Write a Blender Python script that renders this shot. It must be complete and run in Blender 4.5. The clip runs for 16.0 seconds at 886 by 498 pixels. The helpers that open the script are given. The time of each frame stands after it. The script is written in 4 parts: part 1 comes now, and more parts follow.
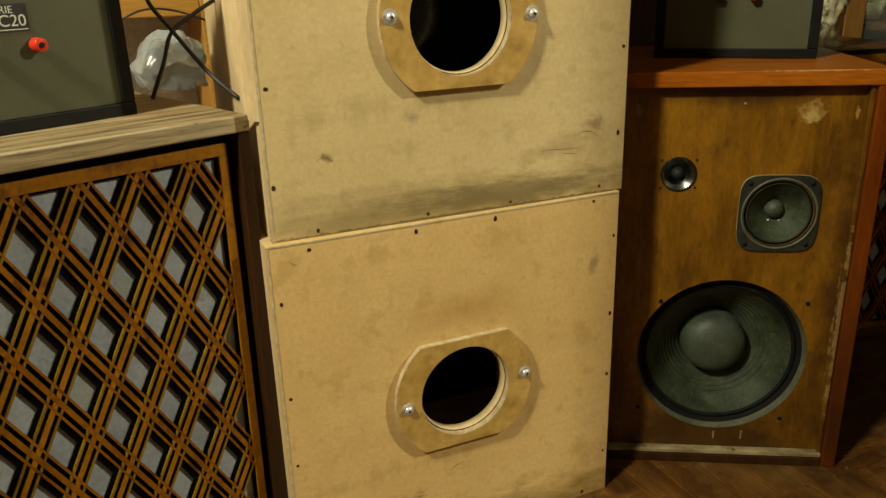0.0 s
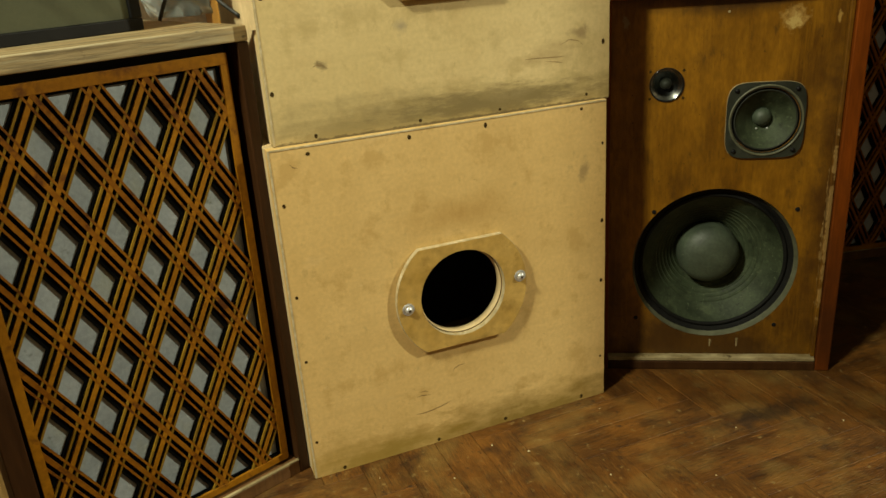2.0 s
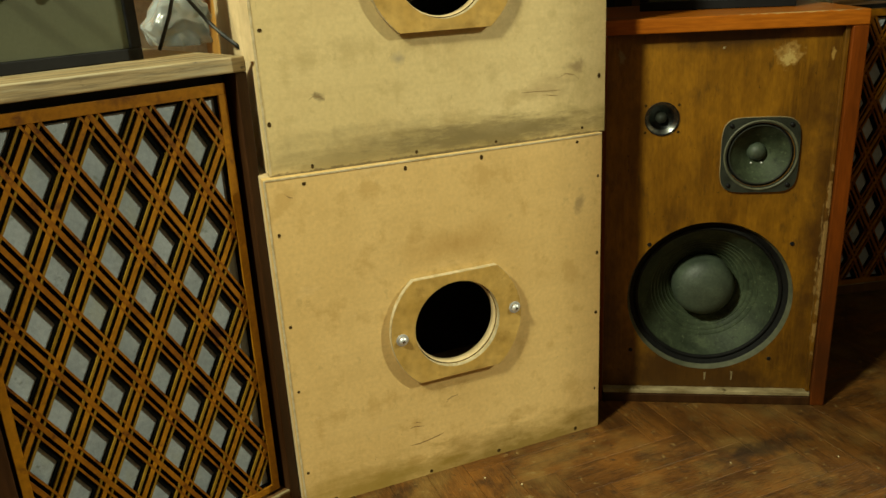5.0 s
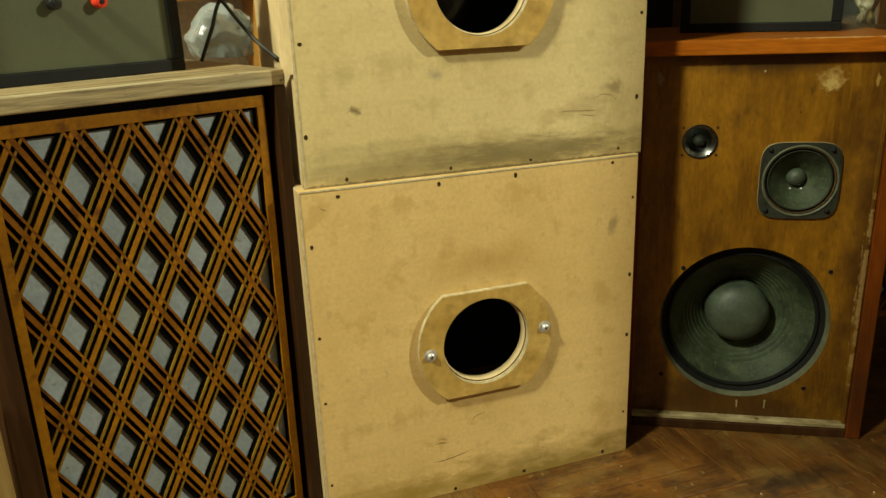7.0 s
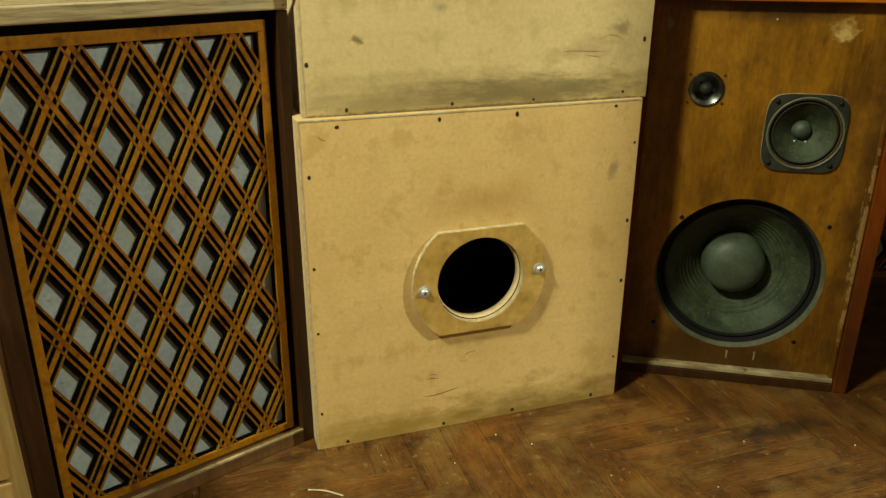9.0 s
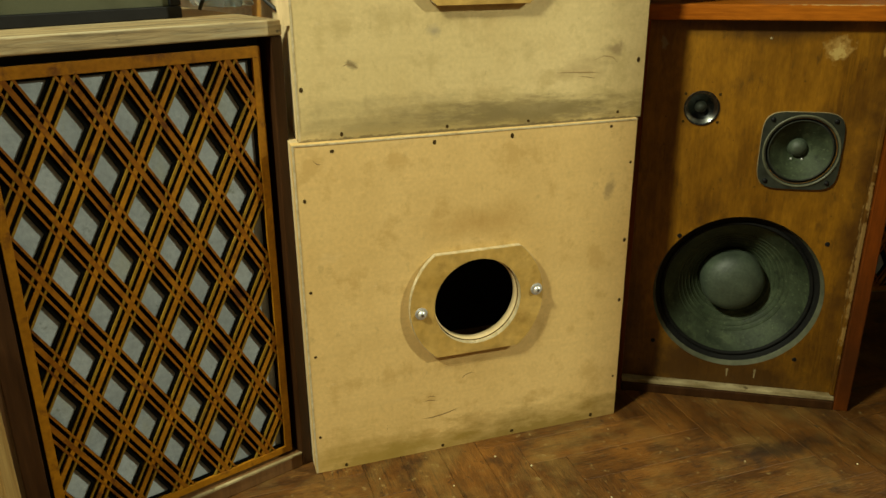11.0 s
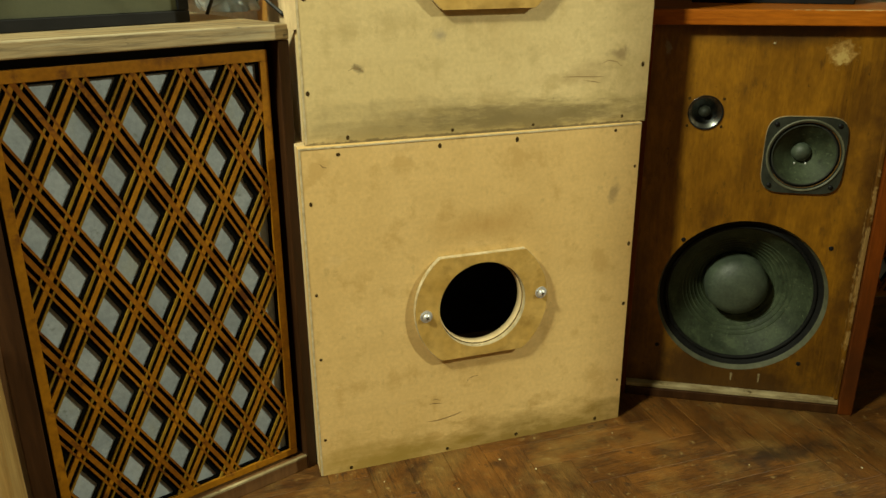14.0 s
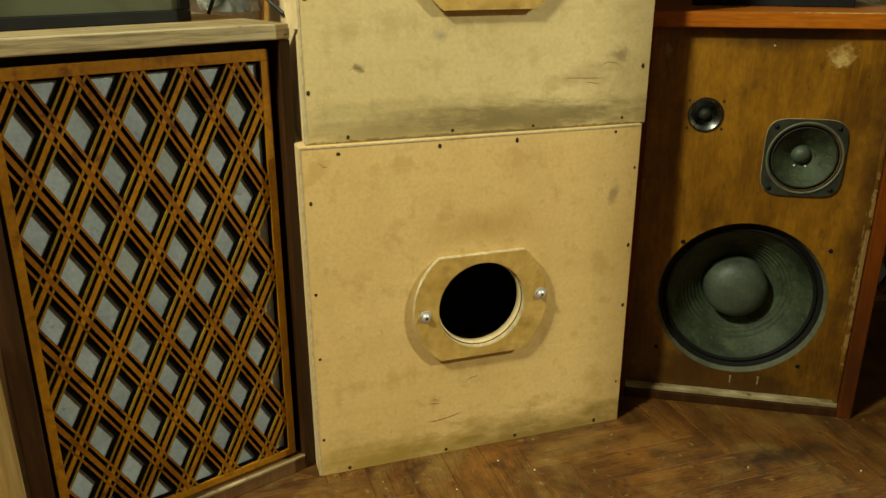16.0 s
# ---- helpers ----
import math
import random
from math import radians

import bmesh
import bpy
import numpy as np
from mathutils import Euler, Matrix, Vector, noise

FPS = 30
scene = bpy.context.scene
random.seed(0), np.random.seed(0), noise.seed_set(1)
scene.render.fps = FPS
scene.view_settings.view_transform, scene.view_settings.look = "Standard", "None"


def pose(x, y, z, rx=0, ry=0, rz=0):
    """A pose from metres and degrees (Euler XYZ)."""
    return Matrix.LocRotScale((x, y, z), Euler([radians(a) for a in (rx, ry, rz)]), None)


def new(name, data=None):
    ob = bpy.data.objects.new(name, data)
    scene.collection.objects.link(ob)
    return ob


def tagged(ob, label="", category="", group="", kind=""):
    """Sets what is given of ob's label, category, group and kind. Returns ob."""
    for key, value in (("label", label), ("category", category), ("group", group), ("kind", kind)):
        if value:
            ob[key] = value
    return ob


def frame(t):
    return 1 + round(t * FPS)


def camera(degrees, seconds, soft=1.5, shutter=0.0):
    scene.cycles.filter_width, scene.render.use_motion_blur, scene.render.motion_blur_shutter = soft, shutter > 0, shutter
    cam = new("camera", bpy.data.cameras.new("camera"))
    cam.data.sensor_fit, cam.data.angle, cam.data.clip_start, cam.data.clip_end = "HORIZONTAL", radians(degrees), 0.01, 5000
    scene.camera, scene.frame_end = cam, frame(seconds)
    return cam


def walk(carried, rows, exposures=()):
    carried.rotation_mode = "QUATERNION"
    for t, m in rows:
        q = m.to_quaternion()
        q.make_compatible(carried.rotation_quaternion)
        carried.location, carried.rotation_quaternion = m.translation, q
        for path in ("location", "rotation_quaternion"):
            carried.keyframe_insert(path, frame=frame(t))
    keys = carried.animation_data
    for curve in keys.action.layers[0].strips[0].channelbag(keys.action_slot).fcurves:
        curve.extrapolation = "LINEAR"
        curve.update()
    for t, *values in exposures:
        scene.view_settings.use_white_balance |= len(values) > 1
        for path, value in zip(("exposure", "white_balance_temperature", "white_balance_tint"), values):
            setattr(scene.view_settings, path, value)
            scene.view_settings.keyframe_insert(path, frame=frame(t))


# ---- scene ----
cam = camera(59.01, 16.0)
PATH = [
    (0, -0.1763, -1.0176, 0.9284, -23.940, -19.695, 1.624),
    (0.2, -0.1872, -1.0452, 0.9071, -24.799, -18.298, 2.122),
    (0.5, -0.1786, -1.0724, 0.9057, -25.376, -17.365, 2.538),
    (0.8, -0.1710, -1.1151, 0.8685, -25.877, -15.500, 4.412),
    (1, -0.1669, -1.1197, 0.8628, -24.672, -15.464, 4.984),
    (1.2, -0.1800, -1.1213, 0.8391, -25.005, -15.960, 5.272),
    (1.5, -0.1707, -1.1265, 0.8376, -24.985, -20.322, 5.010),
    (1.8, -0.1662, -1.1436, 0.8261, -22.500, -20.177, 4.329),
    (2, -0.1692, -1.1337, 0.8406, -22.379, -21.234, 3.788),
    (2.5, -0.1649, -1.1292, 0.8480, -22.510, -20.709, 3.039),
    (3, -0.1627, -1.1316, 0.8512, -22.584, -19.870, 2.550),
    (3.5, -0.1625, -1.1337, 0.8484, -22.801, -19.592, 2.788),
    (4, -0.1585, -1.1303, 0.8517, -22.486, -19.719, 3.024),
    (6.5, -0.1726, -1.1385, 0.8466, -21.430, -18.409, 2.800),
    (7, -0.1619, -1.1314, 0.8522, -19.492, -18.226, 2.069),
    (7.5, -0.1599, -1.1336, 0.8511, -18.611, -18.420, 1.264),
    (8, -0.1640, -1.1459, 0.8344, -18.254, -21.038, 0.509),
    (8.5, -0.1575, -1.1438, 0.8329, -18.299, -21.524, -0.111),
    (9, -0.1523, -1.1416, 0.8333, -18.328, -21.939, -0.183),
    (9.5, -0.1450, -1.1448, 0.8337, -18.233, -21.526, -0.180),
    (10, -0.1404, -1.1407, 0.8431, -18.283, -21.168, 0.106),
    (12.5, -0.1393, -1.1426, 0.8458, -18.217, -20.807, 0.635),
    (13, -0.1416, -1.1454, 0.8445, -18.104, -20.696, 0.671),
    (13.5, -0.1435, -1.1488, 0.8392, -17.909, -20.516, 0.527),
    (14, -0.1467, -1.1461, 0.8412, -18.112, -20.396, 0.427),
    (14.5, -0.1455, -1.1466, 0.8403, -18.055, -20.252, 0.374),
    (15, -0.1442, -1.1503, 0.8371, -17.839, -20.162, 0.362),
    (15.5, -0.1480, -1.1496, 0.8355, -17.850, -20.197, 0.313),
    (16, -0.1458, -1.1498, 0.8363, -17.954, -20.121, 0.165),
]
walk(cam, [(t, pose(x, y, z, 90 + pitch, roll, yaw)) for t, x, y, z, yaw, pitch, roll in PATH],
     [(0, -0.28, 6550, 17), (1.4, -0.28, 6550, 17), (2.5, 0.0, 6300, 5), (16, 0.0, 6300, 5)])
LAMP_A, WATTS_A = (-1.96, -1.08, 2.90), 520
LAMP_B, WATTS_B = (3.37, -2.20, 2.70), 485
CLOTH_GAP = 0.0050

from mathutils.geometry import tessellate_polygon

# ------------------------------------------------------------------ light
world = bpy.data.worlds.new("room_air")
world.use_nodes = True
world.node_tree.nodes["Background"].inputs[0].default_value = (0.9, 0.85, 0.7, 1)
world.node_tree.nodes["Background"].inputs[1].default_value = 0.003
scene.world = world


def bulb(name, place, watts, size, color):
    data = bpy.data.lights.new(name, "POINT")
    data.energy, data.shadow_soft_size, data.color = watts, size, color
    ob = new(name, data)
    ob.location = place
    return ob


WARM = (1.0, 0.99, 0.70)
bulb("lamp_bulb", LAMP_A, WATTS_A, 0.17, WARM)
bulb("lamp_bulb", LAMP_B, WATTS_B, 0.045, WARM)


# -------------------------------------------------------------- materials
def material(name, c1, c2, scale=6.0, rough=0.6, bump=0.1, stretch=(1, 1, 1), metal=0.0, fine=90.0, spots=None,
             per_object=0.0, coat=0.0, spec=0.5, grain=0.18):
    """Two-colour noise with a finer grain over it, bump, and optional worn spots (colour, scale, threshold)."""
    m = bpy.data.materials.new(name)
    m.use_nodes = True
    nt = m.node_tree
    n, link = nt.nodes, nt.links.new
    b = n["Principled BSDF"]
    tc = n.new("ShaderNodeTexCoord")
    mp = n.new("ShaderNodeMapping")
    mp.inputs["Scale"].default_value = stretch
    link(tc.outputs["Object"], mp.inputs["Vector"])
    vec = mp.outputs["Vector"]
    if per_object:
        info = n.new("ShaderNodeObjectInfo")
        add = n.new("ShaderNodeVectorMath")
        add.operation = "MULTIPLY_ADD"
        link(info.outputs["Random"], add.inputs[0])
        add.inputs[1].default_value = (37, 53, 71)
        link(vec, add.inputs[2])
        vec = add.outputs[0]
    big = n.new("ShaderNodeTexNoise")
    big.inputs["Scale"].default_value, big.inputs["Detail"].default_value, big.inputs["Roughness"].default_value = scale, 6, 0.62
    link(vec, big.inputs["Vector"])
    small = n.new("ShaderNodeTexNoise")
    small.inputs["Scale"].default_value, small.inputs["Detail"].default_value = fine, 4
    link(vec, small.inputs["Vector"])
    ramp = n.new("ShaderNodeMapRange")
    ramp.inputs[1].default_value, ramp.inputs[2].default_value = 0.32, 0.68
    link(big.outputs["Fac"], ramp.inputs[0])
    mix = n.new("ShaderNodeMix")
    mix.data_type = "RGBA"
    mix.inputs[6].default_value, mix.inputs[7].default_value = (*c1, 1), (*c2, 1)
    link(ramp.outputs[0], mix.inputs[0])
    col = mix.outputs[2]
    gr = n.new("ShaderNodeMapRange")
    gr.inputs[1].default_value, gr.inputs[2].default_value = 0.25, 0.75
    gr.inputs[3].default_value, gr.inputs[4].default_value = 1 - 1.2 * grain, 1 + grain
    link(small.outputs["Fac"], gr.inputs[0])
    mul = n.new("ShaderNodeVectorMath")
    mul.operation = "MULTIPLY"
    link(col, mul.inputs[0])
    link(gr.outputs[0], mul.inputs[1])
    col = mul.outputs[0]
    if per_object:
        pr = n.new("ShaderNodeMapRange")
        pr.inputs[3].default_value, pr.inputs[4].default_value = 1 - per_object, 1 + per_object
        link(info.outputs["Random"], pr.inputs[0])
        m2 = n.new("ShaderNodeVectorMath")
        m2.operation = "MULTIPLY"
        link(col, m2.inputs[0])
        link(pr.outputs[0], m2.inputs[1])
        col = m2.outputs[0]
    if spots:
        col = stain_or_shade(nt, col, tc.outputs["Object"], spots[0], spots[1], spots[2])
    link(col, b.inputs["Base Color"])
    rr = n.new("ShaderNodeMapRange")
    rr.inputs[3].default_value, rr.inputs[4].default_value = max(rough - 0.12, 0.03), min(rough + 0.12, 1)
    link(big.outputs["Fac"], rr.inputs[0])
    link(rr.outputs[0], b.inputs["Roughness"])
    b.inputs["Metallic"].default_value = metal
    b.inputs["Coat Weight"].default_value = coat
    b.inputs["Coat Roughness"].default_value = 0.25
    b.inputs["Specular IOR Level"].default_value = spec
    if bump:
        bp = n.new("ShaderNodeBump")
        bp.inputs["Strength"].default_value, bp.inputs["Distance"].default_value = bump, 0.002
        sm = n.new("ShaderNodeMath")
        link(big.outputs["Fac"], sm.inputs[0])
        link(small.outputs["Fac"], sm.inputs[1])
        link(sm.outputs[0], bp.inputs["Height"])
        link(bp.outputs[0], b.inputs["Normal"])
    return m


def stain_or_shade(nt, col, vec, color, scale, threshold, region=None, strength=1.0, soft=0.1, stretch=(1, 1, 1)):
    """Noise-edged staining or painted shade over col; region (centre, half sizes) keeps them to one ellipsoidal patch
    of the thing.
    """
    n, link = nt.nodes, nt.links.new
    mp = n.new("ShaderNodeMapping")
    mp.inputs["Scale"].default_value = stretch
    link(vec, mp.inputs["Vector"])
    no = n.new("ShaderNodeTexNoise")
    no.inputs["Scale"].default_value, no.inputs["Detail"].default_value, no.inputs["Roughness"].default_value = scale, 7, 0.65
    link(mp.outputs[0], no.inputs["Vector"])
    value = no.outputs["Fac"]
    if region:
        (cx, cy, cz), (hx, hy, hz) = region
        off = n.new("ShaderNodeVectorMath")
        off.operation = "SUBTRACT"
        link(vec, off.inputs[0])
        off.inputs[1].default_value = (cx, cy, cz)
        div = n.new("ShaderNodeVectorMath")
        div.operation = "DIVIDE"
        link(off.outputs[0], div.inputs[0])
        div.inputs[1].default_value = (hx, hy, hz)
        ln = n.new("ShaderNodeVectorMath")
        ln.operation = "LENGTH"
        link(div.outputs[0], ln.inputs[0])
        fall = n.new("ShaderNodeMapRange")
        fall.inputs[1].default_value, fall.inputs[2].default_value = 0.0, 1.3
        fall.inputs[3].default_value, fall.inputs[4].default_value = 0.38, -0.45
        link(ln.outputs["Value"], fall.inputs[0])
        sm = n.new("ShaderNodeMath")
        link(value, sm.inputs[0])
        link(fall.outputs[0], sm.inputs[1])
        value = sm.outputs[0]
    th = n.new("ShaderNodeMapRange")
    th.inputs[1].default_value, th.inputs[2].default_value, th.inputs[4].default_value = threshold, threshold + soft, strength
    link(value, th.inputs[0])
    mix = n.new("ShaderNodeMix")
    mix.data_type = "RGBA"
    link(th.outputs[0], mix.inputs[0])
    link(col, mix.inputs[6])
    mix.inputs[7].default_value = (*color, 1)
    return mix.outputs[2]


def add_stains_and_shade(m, patches, across=False):
    """Lays further staining and painted shade over the base colour of a material made above; across lets them run on
    from piece to piece.
    """
    nt = m.node_tree
    b = nt.nodes["Principled BSDF"]
    tc = next(k for k in nt.nodes if k.type == "TEX_COORD")
    col = b.inputs["Base Color"].links[0].from_socket
    where = nt.nodes.new("ShaderNodeNewGeometry").outputs["Position"] if across else tc.outputs["Object"]
    for s in patches:
        col = stain_or_shade(nt, col, where, **s)
    nt.links.new(col, b.inputs["Base Color"])
    return m


PLY_LOW = material("raw_plywood", (0.62, 0.405, 0.145), (0.72, 0.49, 0.195), 4, 0.62, 0.12, fine=150, grain=0.07)
add_stains_and_shade(PLY_LOW, [
    dict(color=(0.36, 0.25, 0.09), scale=48, threshold=0.60, strength=0.40, soft=0.10, stretch=(1, 1, 0.7)),
    dict(color=(0.17, 0.115, 0.045), scale=95, threshold=0.695, strength=0.7, soft=0.04),
    dict(color=(0.80, 0.66, 0.42), scale=75, threshold=0.66, strength=0.45, soft=0.08, stretch=(0.5, 1, 1)),
    dict(color=(0.52, 0.345, 0.13), scale=30, threshold=0.50, strength=0.2, soft=0.15, stretch=(0.12, 1, 2.5)),
    dict(color=(0.50, 0.31, 0.095), scale=16, threshold=0.53, strength=0.65, soft=0.10),
    dict(color=(0.20, 0.13, 0.05), scale=210, threshold=0.665, strength=0.55, soft=0.05),
    dict(color=(0.78, 0.62, 0.36), scale=160, threshold=0.70, strength=0.5, soft=0.06),
    dict(color=(0.44, 0.275, 0.085), scale=11, threshold=0.50, strength=0.45, soft=0.3),
    dict(color=(0.30, 0.185, 0.06), scale=34, threshold=0.64, strength=0.5, soft=0.14),
    dict(color=(0.16, 0.10, 0.04), scale=70, threshold=0.73, strength=0.6, soft=0.06),
    dict(color=(0.74, 0.54, 0.27), scale=22, threshold=0.62, strength=0.5, soft=0.15, stretch=(0.4, 1, 1)),
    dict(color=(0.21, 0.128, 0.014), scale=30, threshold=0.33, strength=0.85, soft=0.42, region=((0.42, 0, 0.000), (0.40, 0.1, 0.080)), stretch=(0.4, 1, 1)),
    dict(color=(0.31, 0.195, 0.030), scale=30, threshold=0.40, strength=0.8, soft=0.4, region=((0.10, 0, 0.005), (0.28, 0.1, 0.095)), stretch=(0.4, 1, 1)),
    dict(color=(0.40, 0.245, 0.065), scale=40, threshold=0.52, strength=0.55, soft=0.16, region=((0.30, 0, 0.30), (0.20, 0.1, 0.16))),
    dict(color=(0.34, 0.22, 0.075), scale=130, threshold=0.68, strength=0.5, soft=0.08, stretch=(1, 1, 0.4)),
    dict(color=(0.43, 0.245, 0.06), scale=12, threshold=0.45, strength=0.6, soft=0.4, region=((0.30, 0, 0.425), (0.16, 0.1, 0.06))),
    dict(color=(0.22, 0.15, 0.07), scale=30, threshold=0.62, strength=0.6, soft=0.2, region=((0.535, 0, 0.46), (0.03, 0.1, 0.05))),
])
PLY_UP = material("handled_plywood", (0.58, 0.435, 0.19), (0.67, 0.515, 0.25), 4, 0.62, 0.12, fine=150, grain=0.07)
add_stains_and_shade(PLY_UP, [
    dict(color=(0.36, 0.25, 0.09), scale=48, threshold=0.60, strength=0.40, soft=0.10, stretch=(1, 1, 0.7)),
    dict(color=(0.17, 0.115, 0.045), scale=95, threshold=0.695, strength=0.7, soft=0.04),
    dict(color=(0.80, 0.66, 0.42), scale=75, threshold=0.66, strength=0.45, soft=0.08, stretch=(0.5, 1, 1)),
    dict(color=(0.50, 0.37, 0.16), scale=30, threshold=0.50, strength=0.2, soft=0.15, stretch=(0.12, 1, 2.5)),
    dict(color=(0.47, 0.345, 0.14), scale=16, threshold=0.53, strength=0.65, soft=0.10),
    dict(color=(0.20, 0.13, 0.05), scale=210, threshold=0.665, strength=0.55, soft=0.05),
    dict(color=(0.78, 0.62, 0.36), scale=160, threshold=0.70, strength=0.5, soft=0.06),
    dict(color=(0.45, 0.30, 0.115), scale=11, threshold=0.50, strength=0.5, soft=0.3),
    dict(color=(0.30, 0.20, 0.08), scale=30, threshold=0.62, strength=0.5, soft=0.15),
    dict(color=(0.15, 0.105, 0.05), scale=66, threshold=0.71, strength=0.6, soft=0.06),
    dict(color=(0.21, 0.152, 0.032), scale=36, threshold=0.33, strength=0.72, soft=0.45, region=((0.36, 0, 0.012), (0.40, 0.1, 0.058)), stretch=(0.4, 1, 1.2)),
    dict(color=(0.27, 0.205, 0.085), scale=40, threshold=0.34, strength=0.7, soft=0.42, region=((0.14, 0, 0.008), (0.30, 0.1, 0.070)), stretch=(0.5, 1, 1.2)),
    dict(color=(0.15, 0.105, 0.040), scale=90, threshold=0.50, strength=0.6, soft=0.2, region=((0.36, 0, 0.022), (0.34, 0.1, 0.046)), stretch=(0.25, 1, 1)),
    dict(color=(0.10, 0.07, 0.03), scale=120, threshold=0.40, strength=0.8, soft=0.2, region=((0.29, 0, 0.0), (0.6, 0.1, 0.006))),
    dict(color=(0.27, 0.19, 0.08), scale=130, threshold=0.66, strength=0.55, soft=0.08, stretch=(1, 1, 0.4)),
    dict(color=(0.36, 0.26, 0.10), scale=9, threshold=0.55, strength=0.3, soft=0.1, stretch=(1, 1, 1.6)),
    dict(color=(0.18, 0.125, 0.055), scale=60, threshold=0.58, strength=0.8, soft=0.2, region=((0.085, 0, 0.110), (0.024, 0.1, 0.017))),
    dict(color=(0.30, 0.24, 0.15), scale=30, threshold=0.50, strength=0.75, soft=0.3, region=((0.213, 0, 0.152), (0.026, 0.1, 0.026))),
    dict(color=(0.33, 0.22, 0.09), scale=30, threshold=0.56, strength=0.45, soft=0.25, region=((0.47, 0, 0.085), (0.13, 0.1, 0.045)), stretch=(0.6, 1, 1.4)),
    dict(color=(0.27, 0.18, 0.08), scale=40, threshold=0.62, strength=0.7, soft=0.2, region=((0.52, 0, 0.115), (0.05, 0.1, 0.03))),
])
PLY_EDGE = material("plywood_edge", (0.60, 0.44, 0.22), (0.72, 0.55, 0.31), 18, 0.7, 0.12, stretch=(2, 2, 0.6), grain=0.08)
RING_PLY = material("ring_plywood", (0.41, 0.245, 0.055), (0.53, 0.335, 0.095), 14, 0.6, 0.2, fine=70, spec=0.2)
add_stains_and_shade(RING_PLY, [dict(color=(0.28, 0.16, 0.035), scale=30, threshold=0.56, strength=0.6, soft=0.12)])
# Near-black colour standing in for the unlit inside of a box.
UNLIT_BLACK = material("dark_inside", (0.012, 0.010, 0.008), (0.02, 0.017, 0.012), 8, 0.9, 0)
NAIL = material("nail_hole", (0.030, 0.018, 0.006), (0.075, 0.045, 0.015), 300, 0.8, 0.4, spec=0.05)
PALE_EDGE = material("chipped_panel_edge", (0.42, 0.32, 0.16), (0.61, 0.51, 0.33), 60, 0.75, 0.4, spec=0.2, spots=((0.30, 0.20, 0.09), 45, 0.58))
STEEL = material("zinc_screw", (0.62, 0.63, 0.64), (0.80, 0.80, 0.80), 60, 0.34, 0.05, metal=0.55)
RAW_TOP = material("worn_bare_wood", (0.236, 0.155, 0.062), (0.434, 0.335, 0.174), 12, 0.65, 0.5, stretch=(0.25, 3, 3), fine=70, grain=0.2,
                   spots=((0.22, 0.12, 0.04), 10, 0.60))
add_stains_and_shade(RAW_TOP, [
    dict(color=(0.085, 0.062, 0.030), scale=34, threshold=0.50, strength=0.8, soft=0.12, stretch=(0.12, 2, 2.5)),
    dict(color=(0.42, 0.36, 0.22), scale=40, threshold=0.56, strength=0.7, soft=0.08, stretch=(0.15, 2, 2.5)),
    dict(color=(0.46, 0.39, 0.24), scale=60, threshold=0.40, strength=0.7, soft=0.2, stretch=(0.25, 2, 2), region=((-0.25, 0.0, 0.756), (0.5, 0.012, 0.006))),
    dict(color=(0.34, 0.17, 0.035), scale=16, threshold=0.56, strength=0.6, soft=0.25, stretch=(0.6, 1.5, 1), region=((-0.2, 0.22, 0.756), (0.6, 0.23, 0.02))),
    dict(color=(0.05, 0.038, 0.02), scale=90, threshold=0.62, strength=0.8, soft=0.06, stretch=(0.4, 1, 1)),
])
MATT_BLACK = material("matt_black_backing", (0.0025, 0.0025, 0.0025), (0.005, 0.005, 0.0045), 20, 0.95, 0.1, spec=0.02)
RED_BROWN = material("red_brown_veneer", (0.0240, 0.0084, 0.0018), (0.0528, 0.0204, 0.0054), 12, 0.5, 0.15, stretch=(3, 3, 0.3), fine=80, spec=0.25)
ORANGE_RAIL = material("orange_varnish", (0.28, 0.070, 0.003), (0.44, 0.130, 0.007), 10, 0.42, 0.12, stretch=(0.3, 3, 3), fine=80, coat=0.0, spec=0.2,
                       spots=((0.5, 0.32, 0.13), 55, 0.72))
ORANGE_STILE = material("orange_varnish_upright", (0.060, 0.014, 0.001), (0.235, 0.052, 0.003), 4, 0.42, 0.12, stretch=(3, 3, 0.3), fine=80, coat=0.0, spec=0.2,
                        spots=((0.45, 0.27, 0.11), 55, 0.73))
LATTICE = material("orange_lattice", (0.2262, 0.0853, 0.0026), (0.3480, 0.1436, 0.0043), 16, 0.6, 0.2, fine=120, spec=0.15,
                   spots=((0.13, 0.045, 0.006), 24, 0.58))
# Yellower and redder lattice copies: slat highlights put into the colour.
LATTICE_PALE = material("yellow_lit_lattice", (0.1670, 0.0870, 0.0042), (0.2506, 0.1426, 0.0126), 22, 0.6, 0.2, fine=120, spec=0.15,
                        spots=((0.15, 0.085, 0.010), 20, 0.55))
LATTICE_RED = material("reddish_lattice", (0.1653, 0.0505, 0.0017), (0.2871, 0.1087, 0.0035), 18, 0.6, 0.2, fine=120, spec=0.15,
                       spots=((0.09, 0.028, 0.005), 26, 0.55))
CLOTH = material("grey_grille_cloth", (0.2358, 0.2666, 0.2913), (0.3837, 0.4215, 0.4585), 9, 0.9, 0.4, fine=150, grain=0.10, spots=((0.1672, 0.1857, 0.1672), 38, 0.60))
add_stains_and_shade(CLOTH, [
    dict(color=(0.10, 0.115, 0.08), scale=110, threshold=0.68, strength=0.8, soft=0.06),
    dict(color=(0.30, 0.31, 0.23), scale=14, threshold=0.55, strength=0.6, soft=0.15, stretch=(1, 1, 0.5)),
])
BLACK = material("black_paint", (0.004, 0.004, 0.0045), (0.009, 0.0085, 0.009), 20, 0.55, 0.1, spec=0.2)
